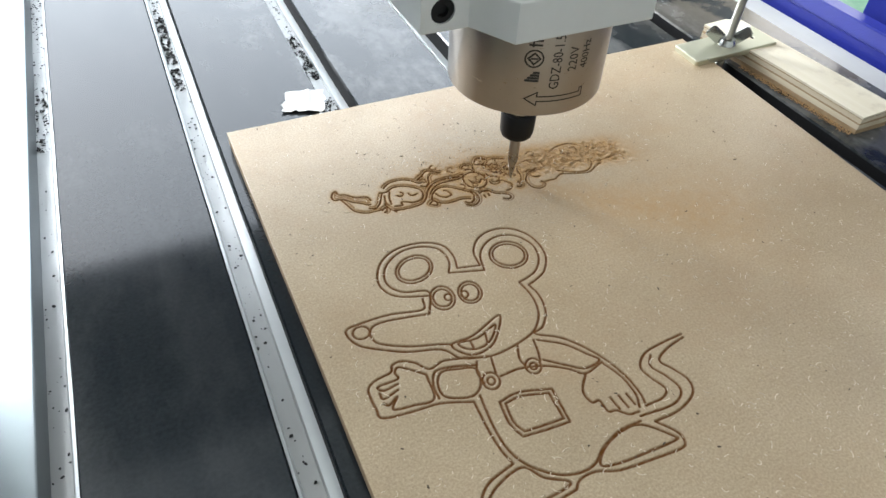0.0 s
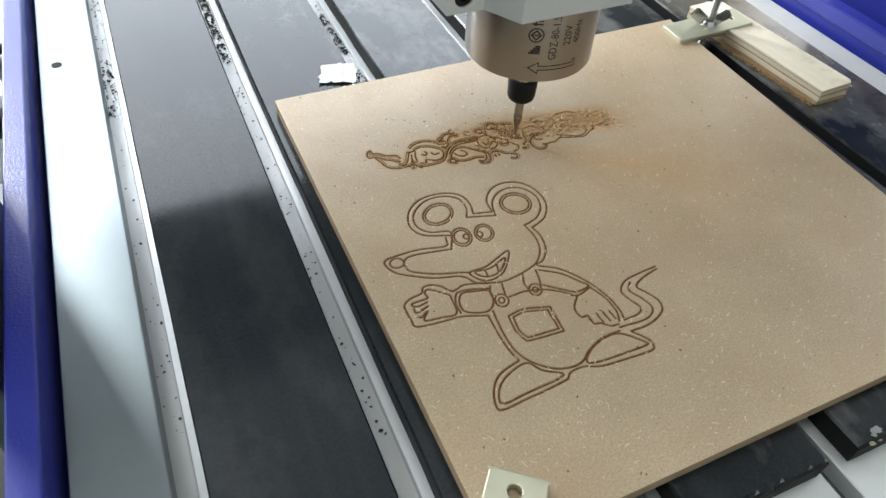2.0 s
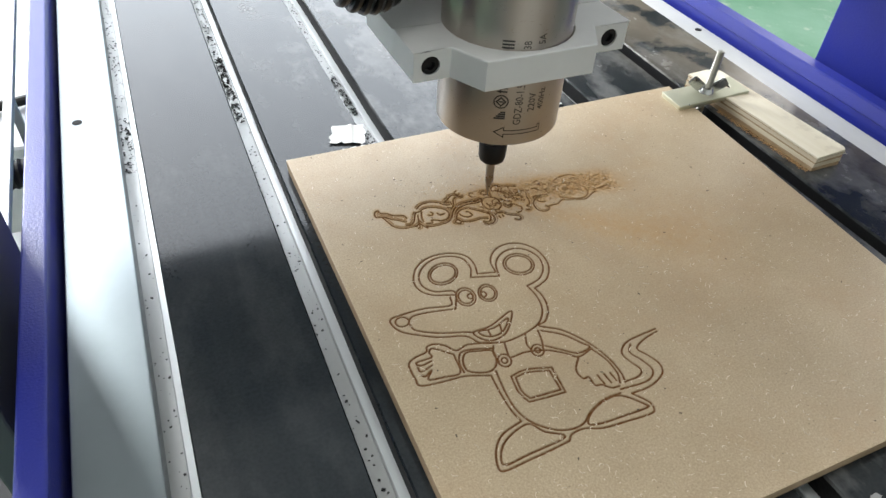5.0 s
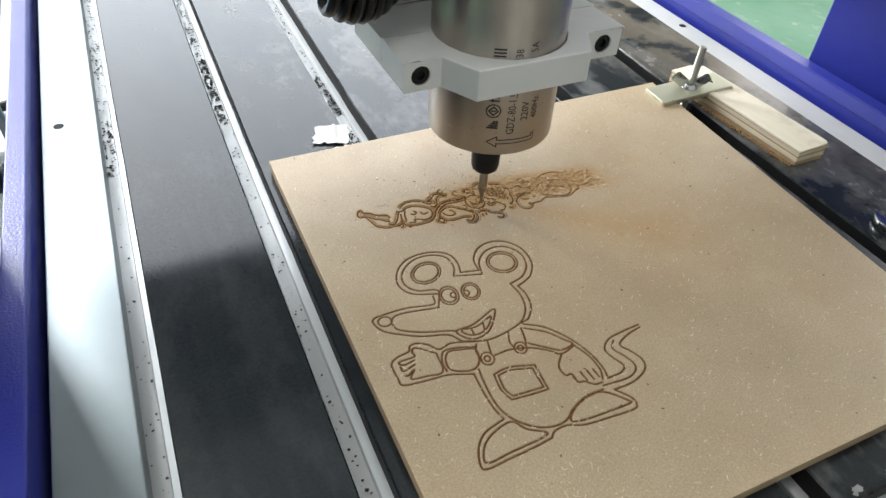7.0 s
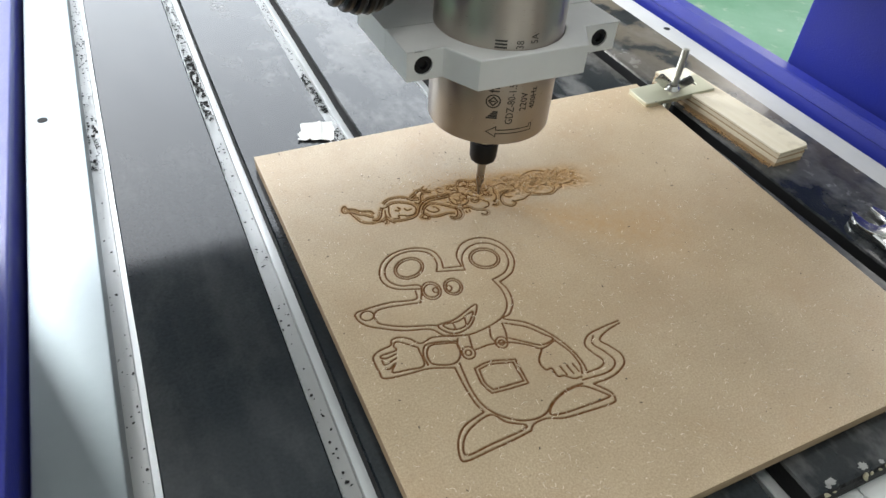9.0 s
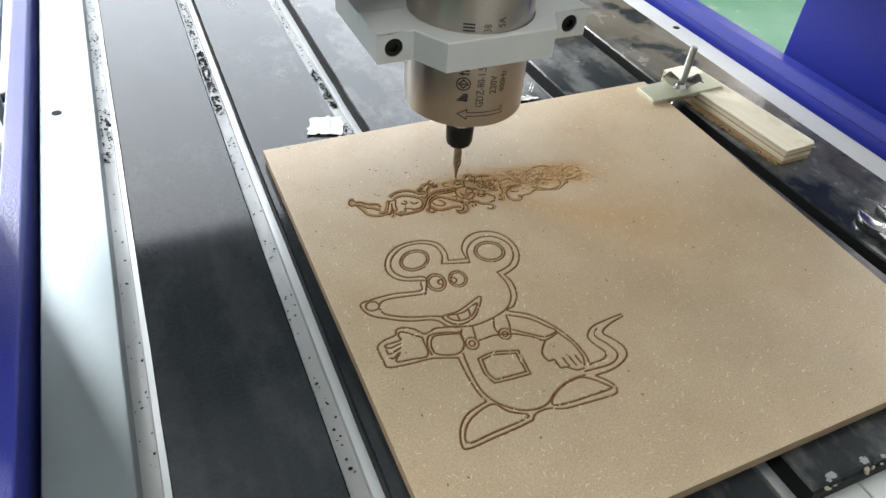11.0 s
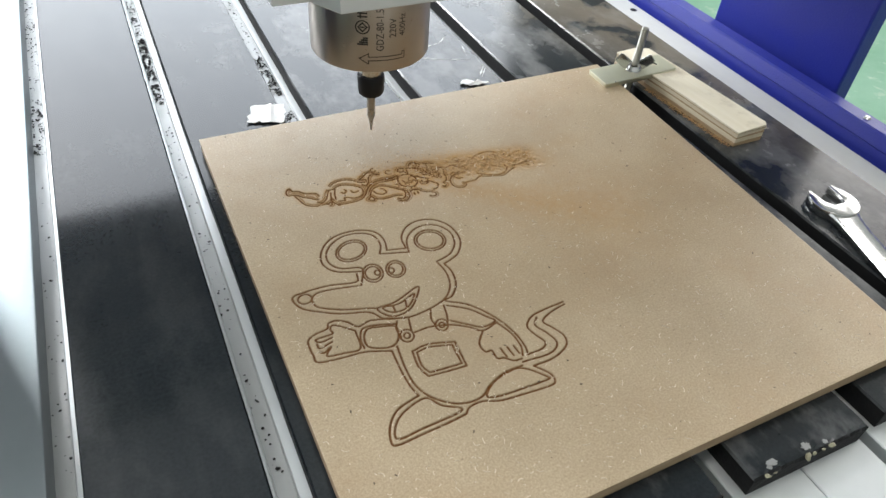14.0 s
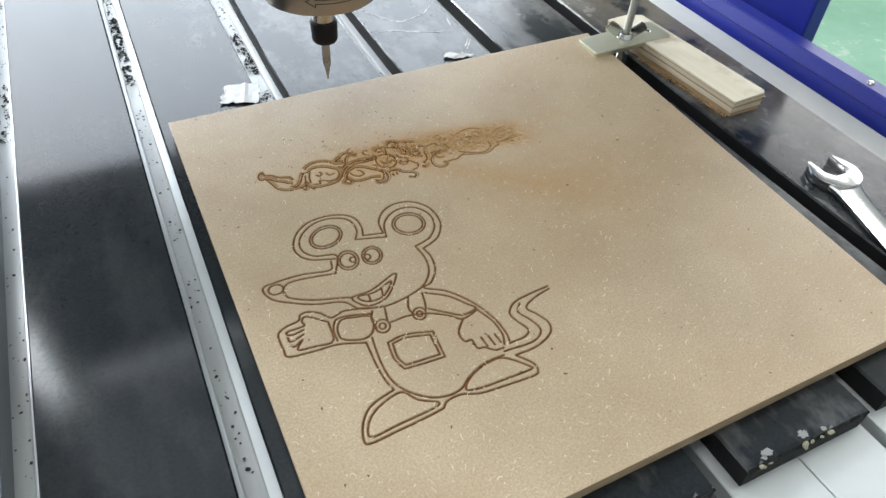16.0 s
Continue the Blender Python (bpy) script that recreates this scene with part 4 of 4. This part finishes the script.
def build_wrench():
    """Open-ended spanner, lying on the plate."""
    w = tagged(empty("wrench", pose(0.4145, -0.2330, TOP, 0, 0, 162)), "shiny chrome open-ended wrench on the dark plate", "wrench")
    jaw = [(0.0088, -0.0148), (0.0084, -0.001), (0.0045, 0.0045), (-0.0045, 0.0045), (-0.0084, -0.001), (-0.0088, -0.0148)]
    rot = lambda p, d: (p[0] * math.cos(d) - p[1] * math.sin(d), p[0] * math.sin(d) + p[1] * math.cos(d))
    outer = [(0.0182 * math.cos(radians(a)), 0.0182 * math.sin(radians(a))) for a in np.linspace(-52, 232, 30)]
    o = [rot(p, radians(15)) for p in outer + jaw[::-1]]
    part("jaw", prism(o, 0.0004, 0.0072, bevel=0.0009), CHROME, w, "forked wrench jaw", smooth=True)
    shank = bmesh.new()
    rows = []
    for y, half, z0, z1 in ((0.014, 0.0125, 0.0012, 0.0064), (0.021, 0.0105, 0.0012, 0.0062), (0.035, 0.0094, 0.0012, 0.006), (0.16, 0.0088, 0.0012, 0.006), (0.175, 0.0095, 0.0012, 0.006)):
        pr = [(-half, z0 + 0.001), (-half + 0.0012, z0), (half - 0.0012, z0), (half, z0 + 0.001), (half, z1 - 0.0012), (half - 0.0014, z1), (half - 0.0030, z1 - 0.0006), (-half + 0.0030, z1 - 0.0006), (-half + 0.0014, z1), (-half, z1 - 0.0012)]
        rows.append([shank.verts.new((x, y, z)) for x, z in pr])
    for a, b in zip(rows, rows[1:]):
        for i in range(10):
            shank.faces.new((a[i], a[(i + 1) % 10], b[(i + 1) % 10], b[i]))
    shank.faces.new(rows[0]), shank.faces.new(rows[-1][::-1])
    part("handle", shank, CHROME, w, "flat wrench handle", smooth=True)
    for y, l in ((0.030, 0.004), (0.033, 0.004), (0.062, 0.0075), (0.066, 0.006), (0.072, 0.0075), (0.079, 0.006), (0.084, 0.006)):
        part("stamped_mark", boxed(-l / 2, l / 2, y, y + 0.0011, 0.0053, 0.0057), CHROME, w, "raised stamped mark")
    return w


def crumpled(name, outline, z, seed, label):
    rng = random.Random(seed)
    bm = bmesh.new()
    (x0, y0), (x1, y1), (x2, y2), (x3, y3) = outline
    n = 10
    g = [[None] * (n + 1) for _ in range(n + 1)]
    for i in range(n + 1):
        for j in range(n + 1):
            u, v = i / n, j / n
            x = (x0 * (1 - u) + x1 * u) * (1 - v) + (x3 * (1 - u) + x2 * u) * v
            y = (y0 * (1 - u) + y1 * u) * (1 - v) + (y3 * (1 - u) + y2 * u) * v
            e = 0.0012 if i in (0, n) or j in (0, n) else 0
            g[i][j] = bm.verts.new((x + rng.uniform(-e, e), y + rng.uniform(-e, e), z + 0.0014 + 0.0011 * noise.noise((x * 190, y * 120, seed)) + (0.0010 if i == 6 else 0)))
    for i in range(n):
        for j in range(n):
            bm.faces.new((g[i][j], g[i + 1][j], g[i + 1][j + 1], g[i][j + 1]))
    ob = part(name, bm, TAPE)
    s = ob.modifiers.new("thickness", "SOLIDIFY")
    s.thickness = 0.0004
    return tagged(ob, label, "tape")


def build_tapes():
    crumpled("paper_tape", ((0.0412, 0.0240), (0.0690, 0.0150), (0.0760, 0.0420), (0.0500, 0.0490)), TOP, 3, "crumpled white paper tape on the plate behind the board")
    crumpled("paper_tape", ((0.0400, 0.0010), (0.0780, 0.0010), (0.0745, 0.0110), (0.0500, 0.0130)), TOP - 0.0004, 5, "crumpled white paper tape on the plate behind the board")
    crumpled("paper_tape", ((0.2307, 0.0228), (0.2411, 0.0166), (0.2579, 0.0171), (0.2368, 0.0297)), TOP, 7, "torn scrap of white tape behind the board")


# ---- spindle, clamp bracket and gantry ----
SPIN = empty("router_spindle")
GANTRY = empty("gantry")
R = 0.0404


def on_cylinder(me, z, theta, radius, turn=90, narrow=0.8):
    """Wraps a flat mesh (x right, y up) round the spindle: theta from the front, z its height."""
    a = radians(turn)
    for v in me.vertices:
        vx = v.co.x * (narrow if turn else 1)
        x, y = vx * math.cos(a) - v.co.y * math.sin(a), vx * math.sin(a) + v.co.y * math.cos(a)
        t = radians(theta) + x / radius
        r = radius + v.co.z
        v.co = (r * math.sin(t), -r * math.cos(t), z + y)


def lettering(text, size, z, theta, parent, narrow=0.8):
    cu = bpy.data.curves.new("writing", "FONT")
    cu.body, cu.size, cu.extrude, cu.resolution_u = text, size, 0.00005, 2
    tmp = bpy.data.objects.new("writing", cu)
    scene.collection.objects.link(tmp)
    me = bpy.data.meshes.new_from_object(tmp.evaluated_get(bpy.context.evaluated_depsgraph_get()))
    bpy.data.objects.remove(tmp)
    on_cylinder(me, z, theta, R + 0.0001, narrow=narrow)
    me.materials.clear()
    me.materials.append(INK)
    ob = new("lettering", me)
    ob.parent = parent
    return tagged(ob, "dark printed writing: " + text)


def mark(bm, z, theta, parent, name, label):
    me = bpy.data.meshes.new(name)
    bm.to_mesh(me)
    bm.free()
    on_cylinder(me, z, theta, R + 0.0001, 0)
    me.materials.append(INK)
    ob = new(name, me)
    ob.parent = parent
    return tagged(ob, label)


def strip(bm, points, w, closed=False):
    pts = points + points[:1] if closed else points
    for (x0, y0), (x1, y1) in zip(pts, pts[1:]):
        l = math.hypot(x1 - x0, y1 - y0)
        ux, uy = (x1 - x0) / l, (y1 - y0) / l
        steps = max(1, int(l / 0.002))
        e = w / 2
        for k in range(steps):
            a, b = -e + (l + 2 * e) * k / steps, -e + (l + 2 * e) * (k + 1) / steps
            q = [(x0 + ux * s - uy * o, y0 + uy * s + ux * o) for s, o in ((a, -e), (b, -e), (b, e), (a, e))]
            bm.faces.new([bm.verts.new((x, y, 0)) for x, y in q])


def bore(ob, cutter, m):
    """Cuts the cutter's shape out of a mesh object for good."""
    me = bpy.data.meshes.new("cutter")
    bmesh.ops.recalc_face_normals(cutter, faces=cutter.faces)
    cutter.to_mesh(me)
    cutter.free()
    tmp = new("cutter", me)
    tmp.matrix_world = m
    mod = ob.modifiers.new("bore", "BOOLEAN")
    mod.object, mod.operation, mod.solver = tmp, "DIFFERENCE", "EXACT"
    bpy.context.view_layer.update()
    ob.data = bpy.data.meshes.new_from_object(ob.evaluated_get(bpy.context.evaluated_depsgraph_get()))
    ob.modifiers.clear()
    bpy.data.objects.remove(tmp)


def build_spindle():
    s = SPIN
    tagged(s, "steel router spindle in a grey clamp bracket with cutting bit", "router spindle")
    B = 0.0695
    body = part("spindle_body", lathe([(0, B), (0.012, B), (R - 0.0025, B), (R - 0.0008, B + 0.0006), (R, B + 0.002), (R, 0.115), (R, 0.134), (R, 0.255), (0.038, 0.257), (0, 0.257)], 96), STEEL, s, "brushed stainless steel spindle body", smooth=True)
    part("shaft", lathe([(0, 0.042), (0.0072, 0.042), (0.0078, 0.046), (0.0078, 0.058), (0.0086, 0.0585), (0.0086, B + 0.001), (0, B + 0.001)], 32), CHROME, s, "bright shaft nose", smooth=True)
    nut = lathe([(0.0035, 0.0322), (0.0082, 0.0322), (0.0092, 0.0334), (0.0096, 0.0355), (0.0100, 0.0465), (0.0094, 0.0478), (0.0075, 0.0480)], 12)
    part("collet_nut", nut, BLACK, s, "black collet nut", smooth=True)
    part("cutting_bit", lathe([(0, 0), (0.0004, 0.0003), (0.0019, 0.0100), (0.0030, 0.0140), (0.0031, 0.0340), (0, 0.034)], 24), CARBIDE, s, "tapered carbide cutting bit", smooth=True)
    body.location.x = -0.0006
    # clamp bracket with chamfered front and two bolt lobes
    o = [(-0.036, -0.045), (0.036, -0.045), (0.048, -0.023), (0.073, -0.023), (0.073, 0.0095), (-0.071, 0.0095), (-0.071, -0.023), (-0.048, -0.023)]
    bracket = part("clamp_bracket", prism(o, 0.1150, 0.1340, bevel=0.0008, holes=[(0, 0, R + 0.0003)]), CLAMP, s, "light grey aluminium clamp bracket")
    for x in (-0.0605, 0.0605):
        bore(bracket, lathe([(0, -0.004), (0.0058, -0.004), (0.0058, 0.008), (0, 0.008)], 28), Matrix.Translation((x, -0.023, 0.1245)) @ Matrix.Rotation(radians(90), 4, "X"))
    back = [(-0.071, 0.010), (0.073, 0.010), (0.073, 0.058), (-0.071, 0.058)]
    part("mount_block", prism(back, 0.1150, 0.1340, bevel=0.0008, holes=[]), CLAMP, s, "light grey mounting block")
    part("mount_plate", boxed(-0.071, 0.073, 0.048, 0.062, 0.1345, 0.30, bevel=0.001), CLAMP, s, "grey slide plate")
    for x in (-0.0605, 0.0605):
        bolt = bmesh.new()
        lathe([(0.0057, -0.0075), (0.0057, -0.0012), (0.0052, -0.0008), (0.0030, -0.0008), (0.0028, -0.0030), (0, -0.0030)], 24, bolt)
        bmesh.ops.rotate(bolt, cent=(0, 0, 0), matrix=Matrix.Rotation(radians(90), 3, "X"), verts=bolt.verts)
        bmesh.ops.translate(bolt, vec=(x, -0.0230, 0.1245), verts=bolt.verts)
        part("bolt", bolt, BLACK, bracket, "black socket bolt in its counterbore", smooth=True)
    # coiled cable
    pts = []
    turns, n = 10, 10 * 22
    for k in range(n + 1):
        t = k / n
        a = 2 * math.pi * turns * t
        sag = 4 * t * (1 - t)
        pts.append((-0.104 + 0.066 * t + 0.0035 * math.sin(a), 0.010 + 0.0155 * math.cos(a) + 0.034 * t * t, 0.1750 + 0.0165 * math.sin(a) - 0.0165 * sag + 0.008 * t))
    pts += [(-0.046, 0.0405, 0.20), (-0.049, 0.0405, 0.24), (-0.049, 0.0405, 0.30)]
    part("coiled_cable", tube(pts, 0.0034, 10), RUBBER, s, "black coiled cable", smooth=True)
    # printed marks
    lettering("GDZ-80-1.5", 0.0070, 0.0850, -8.5, body)
    lettering("220V", 0.0066, 0.0935, 3.0, body, 0.92)
    lettering("400Hz", 0.0060, 0.0938, 12.0, body, 0.92)
    lettering("5A", 0.0066, 0.1370, 4.5, body)
    lettering("38", 0.0066, 0.1345, -8.0, body)
    bm = bmesh.new()
    arrow = [(-0.0165, 0), (-0.0105, 0.0036), (-0.0105, 0.0012), (0.0120, 0.0012), (0.0120, 0.0032), (0.0137, 0.0032), (0.0137, -0.0014), (-0.0105, -0.0014), (-0.0105, -0.0036)]
    strip(bm, arrow, 0.0006, True)
    mark(bm, 0.0800, -7.5, body, "arrow", "printed outline of a turning arrow")
    bm = bmesh.new()
    strip(bm, [(0.0042 * math.cos(a), 0.0042 * math.sin(a)) for a in np.linspace(0, 2 * math.pi, 25)[:-1]], 0.0008, True)
    strip(bm, [(0.0028, 0), (0, 0.0028), (-0.0028, 0), (0, -0.0028)], 0.0009, True)
    strip(bm, [(-0.0012, 0), (0.0012, 0)], 0.0009)
    mark(bm, 0.1010, -27.5, body, "emblem", "printed round emblem")
    bm = bmesh.new()
    for k in range(4):
        strip(bm, [(-0.0028 + 0.0012 * k, -0.0028 + 0.0014 * k), (0.0028, -0.0028 + 0.0014 * k)], 0.0012)
    mark(bm, 0.0925, -27.5, body, "emblem", "printed wedge-shaped mark")
    bm = bmesh.new()
    for k in range(3):
        strip(bm, [(-0.0026, k * 0.0022 - 0.002), (0.0026, k * 0.0022 - 0.002)], 0.001)
    strip(bm, [(-0.0012, -0.0026), (-0.0012, 0.003)], 0.0009)
    mark(bm, 0.1098, -27.5, body, "emblem", "printed bars of small writing")
    bm = bmesh.new()
    for k in range(3):
        strip(bm, [(-0.003, k * 0.002), (0.003, k * 0.002)], 0.0011)
    mark(bm, 0.1355, -27.0, body, "emblem", "printed bars of small writing")
    return s


def build_gantry():
    """Blue side plates and the beam that carries the spindle, moving along the bed."""
    g = GANTRY
    tagged(g, "gantry side plates with a grey cross beam over the bed", "gantry")
    part("side_plate", boxed(0.5640, 0.5840, -0.066, 0.1020, -0.20, 0.60, bevel=0.002, seg=2), BLUE, g, "blue painted steel gantry side plate")
    # Left plate is coloured dark for its shade instead of blue.
    part("side_plate", boxed(-0.2150, -0.1950, -0.066, 0.1020, -0.20, 0.60, bevel=0.002, seg=2), SIDE_SHADE, g, "gantry side plate, its shade put into a dark colour")
    part("cross_beam", boxed(-0.1950, 0.5640, 0.1650, 0.2000, 0.140, 0.40, bevel=0.003, seg=2), CROSS, g, "grey steel cross beam")
    part("beam_rail", boxed(-0.1950, 0.5640, 0.1550, 0.1648, 0.25, 0.27, bevel=0.001), CHROME, g, "linear guide rail")
    return g


# ---- round the machine ----
def build_room():
    def s(name, bm, mat, label):
        return tagged(part(name, bm, mat), label, kind="structure")
    s("floor", boxed(-3.6, 4.1, -3.6, 4.1, -0.80, -0.74), FLOOR, "worn green painted workshop floor")
    # Ceiling and walls are out of view, added for reflections and bounced light.
    s("ceiling", boxed(-3.6, 4.1, -3.6, 4.1, 5.2, 5.3), CEILING, "plain unseen ceiling, added for reflections")
    s("wall_south", boxed(-3.6, 4.1, -3.6, -3.5, -0.74, 5.2), WALL, "plain unseen wall, added to close the room")
    bm = box(bmesh.new(), -3.6, 4.1, 4.0, 4.1, -0.74, 0.65)
    box(bm, -3.6, 4.1, 4.0, 4.1, 4.88, 5.2), box(bm, -3.6, -2.75, 4.0, 4.1, 0.65, 4.88), box(bm, 2.85, 4.1, 4.0, 4.1, 0.65, 4.88), box(bm, -1.08, -1.02, 4.0, 4.1, 0.65, 4.88)
    s("wall_north", bm, WALL, "pale wall with a wide window opening")
    # West and east openings are added to hold the fill lamps.
    bm = box(bmesh.new(), -3.6, -3.5, -3.5, 4.0, -0.74, 0.58)
    box(bm, -3.6, -3.5, -3.5, 4.0, 2.52, 5.2), box(bm, -3.6, -3.5, -3.5, 0.98, 0.58, 2.52), box(bm, -3.6, -3.5, 3.62, 4.0, 0.58, 2.52)
    s("wall_west", bm, WALL, "pale unseen wall, opening added for a fill lamp")
    bm = box(bmesh.new(), 4.0, 4.1, -3.5, 4.0, -0.74, 0.58)
    box(bm, 4.0, 4.1, -3.5, 4.0, 2.52, 5.2), box(bm, 4.0, 4.1, -3.5, -0.22, 0.58, 2.52), box(bm, 4.0, 4.1, 2.82, 4.0, 0.58, 2.52)
    s("wall_east", bm, WALL, "pale unseen wall, opening added for a fill lamp")


def build_beside():
    """What shows past the blue beam: hose, cabinet, pale sheet and a bent rod."""
    hose = bmesh.new()
    prof = [(0.019 + (0.0025 if k % 2 else 0), k * 0.0045) for k in range(90)]
    lathe([(0, 0)] + prof + [(0, 0.4)], 28, hose)
    bmesh.ops.rotate(hose, cent=(0, 0, 0), matrix=Matrix.Rotation(radians(90), 3, "Y"), verts=hose.verts)
    ob = part("dust_hose", hose, BLACK)
    ob.matrix_world = pose(-0.66, 0.52, -0.30, 0, 0, 0)
    tagged(ob, "black ribbed dust hose beside the machine", "hose")
    cab = tagged(empty("control_box", pose(-0.46, 0.12, -0.74)), "dark steel box standing beside the machine", "control box")
    part("case", boxed(-0.2, 0.2, -0.24, 0.16, 0, 0.42, bevel=0.006, seg=2), BLACK, cab)
    part("lid", boxed(-0.205, 0.205, -0.245, 0.165, 0.421, 0.436, bevel=0.003), BLACK, cab)
    tagged(part("pale_board", boxed(-0.75, -0.24, 0.64, 1.30, -0.735, -0.33, bevel=0.004), TAPE), "pale crate standing on the floor", "crate")
    tagged(part("white_box", boxed(-0.62, -0.24, 0.33, 0.47, -0.735, -0.36, bevel=0.003), TAPE), "low white box standing on the floor", "box")
    loop = [(-0.30 + 0.034 * math.cos(a), 0.085 + 0.034 * math.sin(a), -0.2985) for a in np.linspace(0, 6.1, 26)]
    tagged(part("orange_strap", tube(loop, 0.005, 8), ORANGE, smooth=True), "orange strap loop lying on the dark box", "strap")
    rack = tagged(empty("side_rail", pose(-0.264, 0, -0.74)), "aluminium rail on legs beside the machine", "rail")
    part("rail", boxed(-0.006, 0.006, -0.05, 1.45, 0.53, 0.54, bevel=0.001), ALU_DULL, rack, "long aluminium rail")
    for y in (0.56, 1.42):
        part("leg", boxed(-0.005, 0.005, y, y + 0.01, 0.0005, 0.5299), ALU_DULL, rack)
    cord = [Vector((-0.52, 0.70, -0.318)).lerp(Vector((-0.245, 0.80, -0.318)), k / 9) + Vector((0, 0.02 * math.sin(k * 0.6), 0)) for k in range(10)]
    tagged(part("black_cord", tube(cord, 0.0085, 10), RUBBER, smooth=True), "black cord lying on the pale crate", "cord")


build_room()
build_bed()
build_debris()
build_board()
build_flecks()
build_hold_down()
build_front_plate()
build_block()
build_wrench()
build_tapes()
build_smears()
build_spindle()
build_gantry()
build_beside()

TOOL = [
    (0, 0.1460, -0.1067, -0.001), (0.5, 0.1365, -0.1205, -0.001), (1, 0.1396, -0.1184, -0.001), (1.5, 0.1405, -0.1149, -0.001), (2, 0.1478, -0.1006, -0.001),
    (2.5, 0.1373, -0.0853, -0.001), (3, 0.1292, -0.0806, -0.001), (4.2, 0.128, -0.088, -0.001), (5.5, 0.1269, -0.0934, -0.001), (6, 0.1325, -0.0999, -0.001), (6.5, 0.1283, -0.1000, -0.001), (7, 0.1284, -0.1039, -0.001),
    (7.5, 0.1366, -0.0955, -0.001), (8, 0.1433, -0.0999, -0.001), (8.5, 0.1432, -0.1033, -0.001), (9.8, 0.135, -0.09, -0.001), (11, 0.1265, -0.0813, -0.001), (11.5, 0.1260, -0.0812, -0.001), (12, 0.1265, -0.0815, -0.001),
    (12.5, 0.1264, -0.0825, -0.001), (13, 0.1268, -0.0808, -0.001), (13.5, 0.1268, -0.0800, -0.001), (13.65, 0.1262, -0.0780, 0.001), (14, 0.1205, -0.0420, 0.007), (14.3, 0.1210, -0.0080, 0.008), (14.5, 0.1215, -0.0020, 0.008), (15, 0.1205, -0.0005, 0.008), (16, 0.1203, 0.0002, 0.008)
]


def motions():
    walk(SPIN, [(t, pose(x, y, z)) for t, x, y, z in TOOL])
    walk(GANTRY, [(t, pose(0, y, 0)) for t, x, y, z in TOOL])


motions()
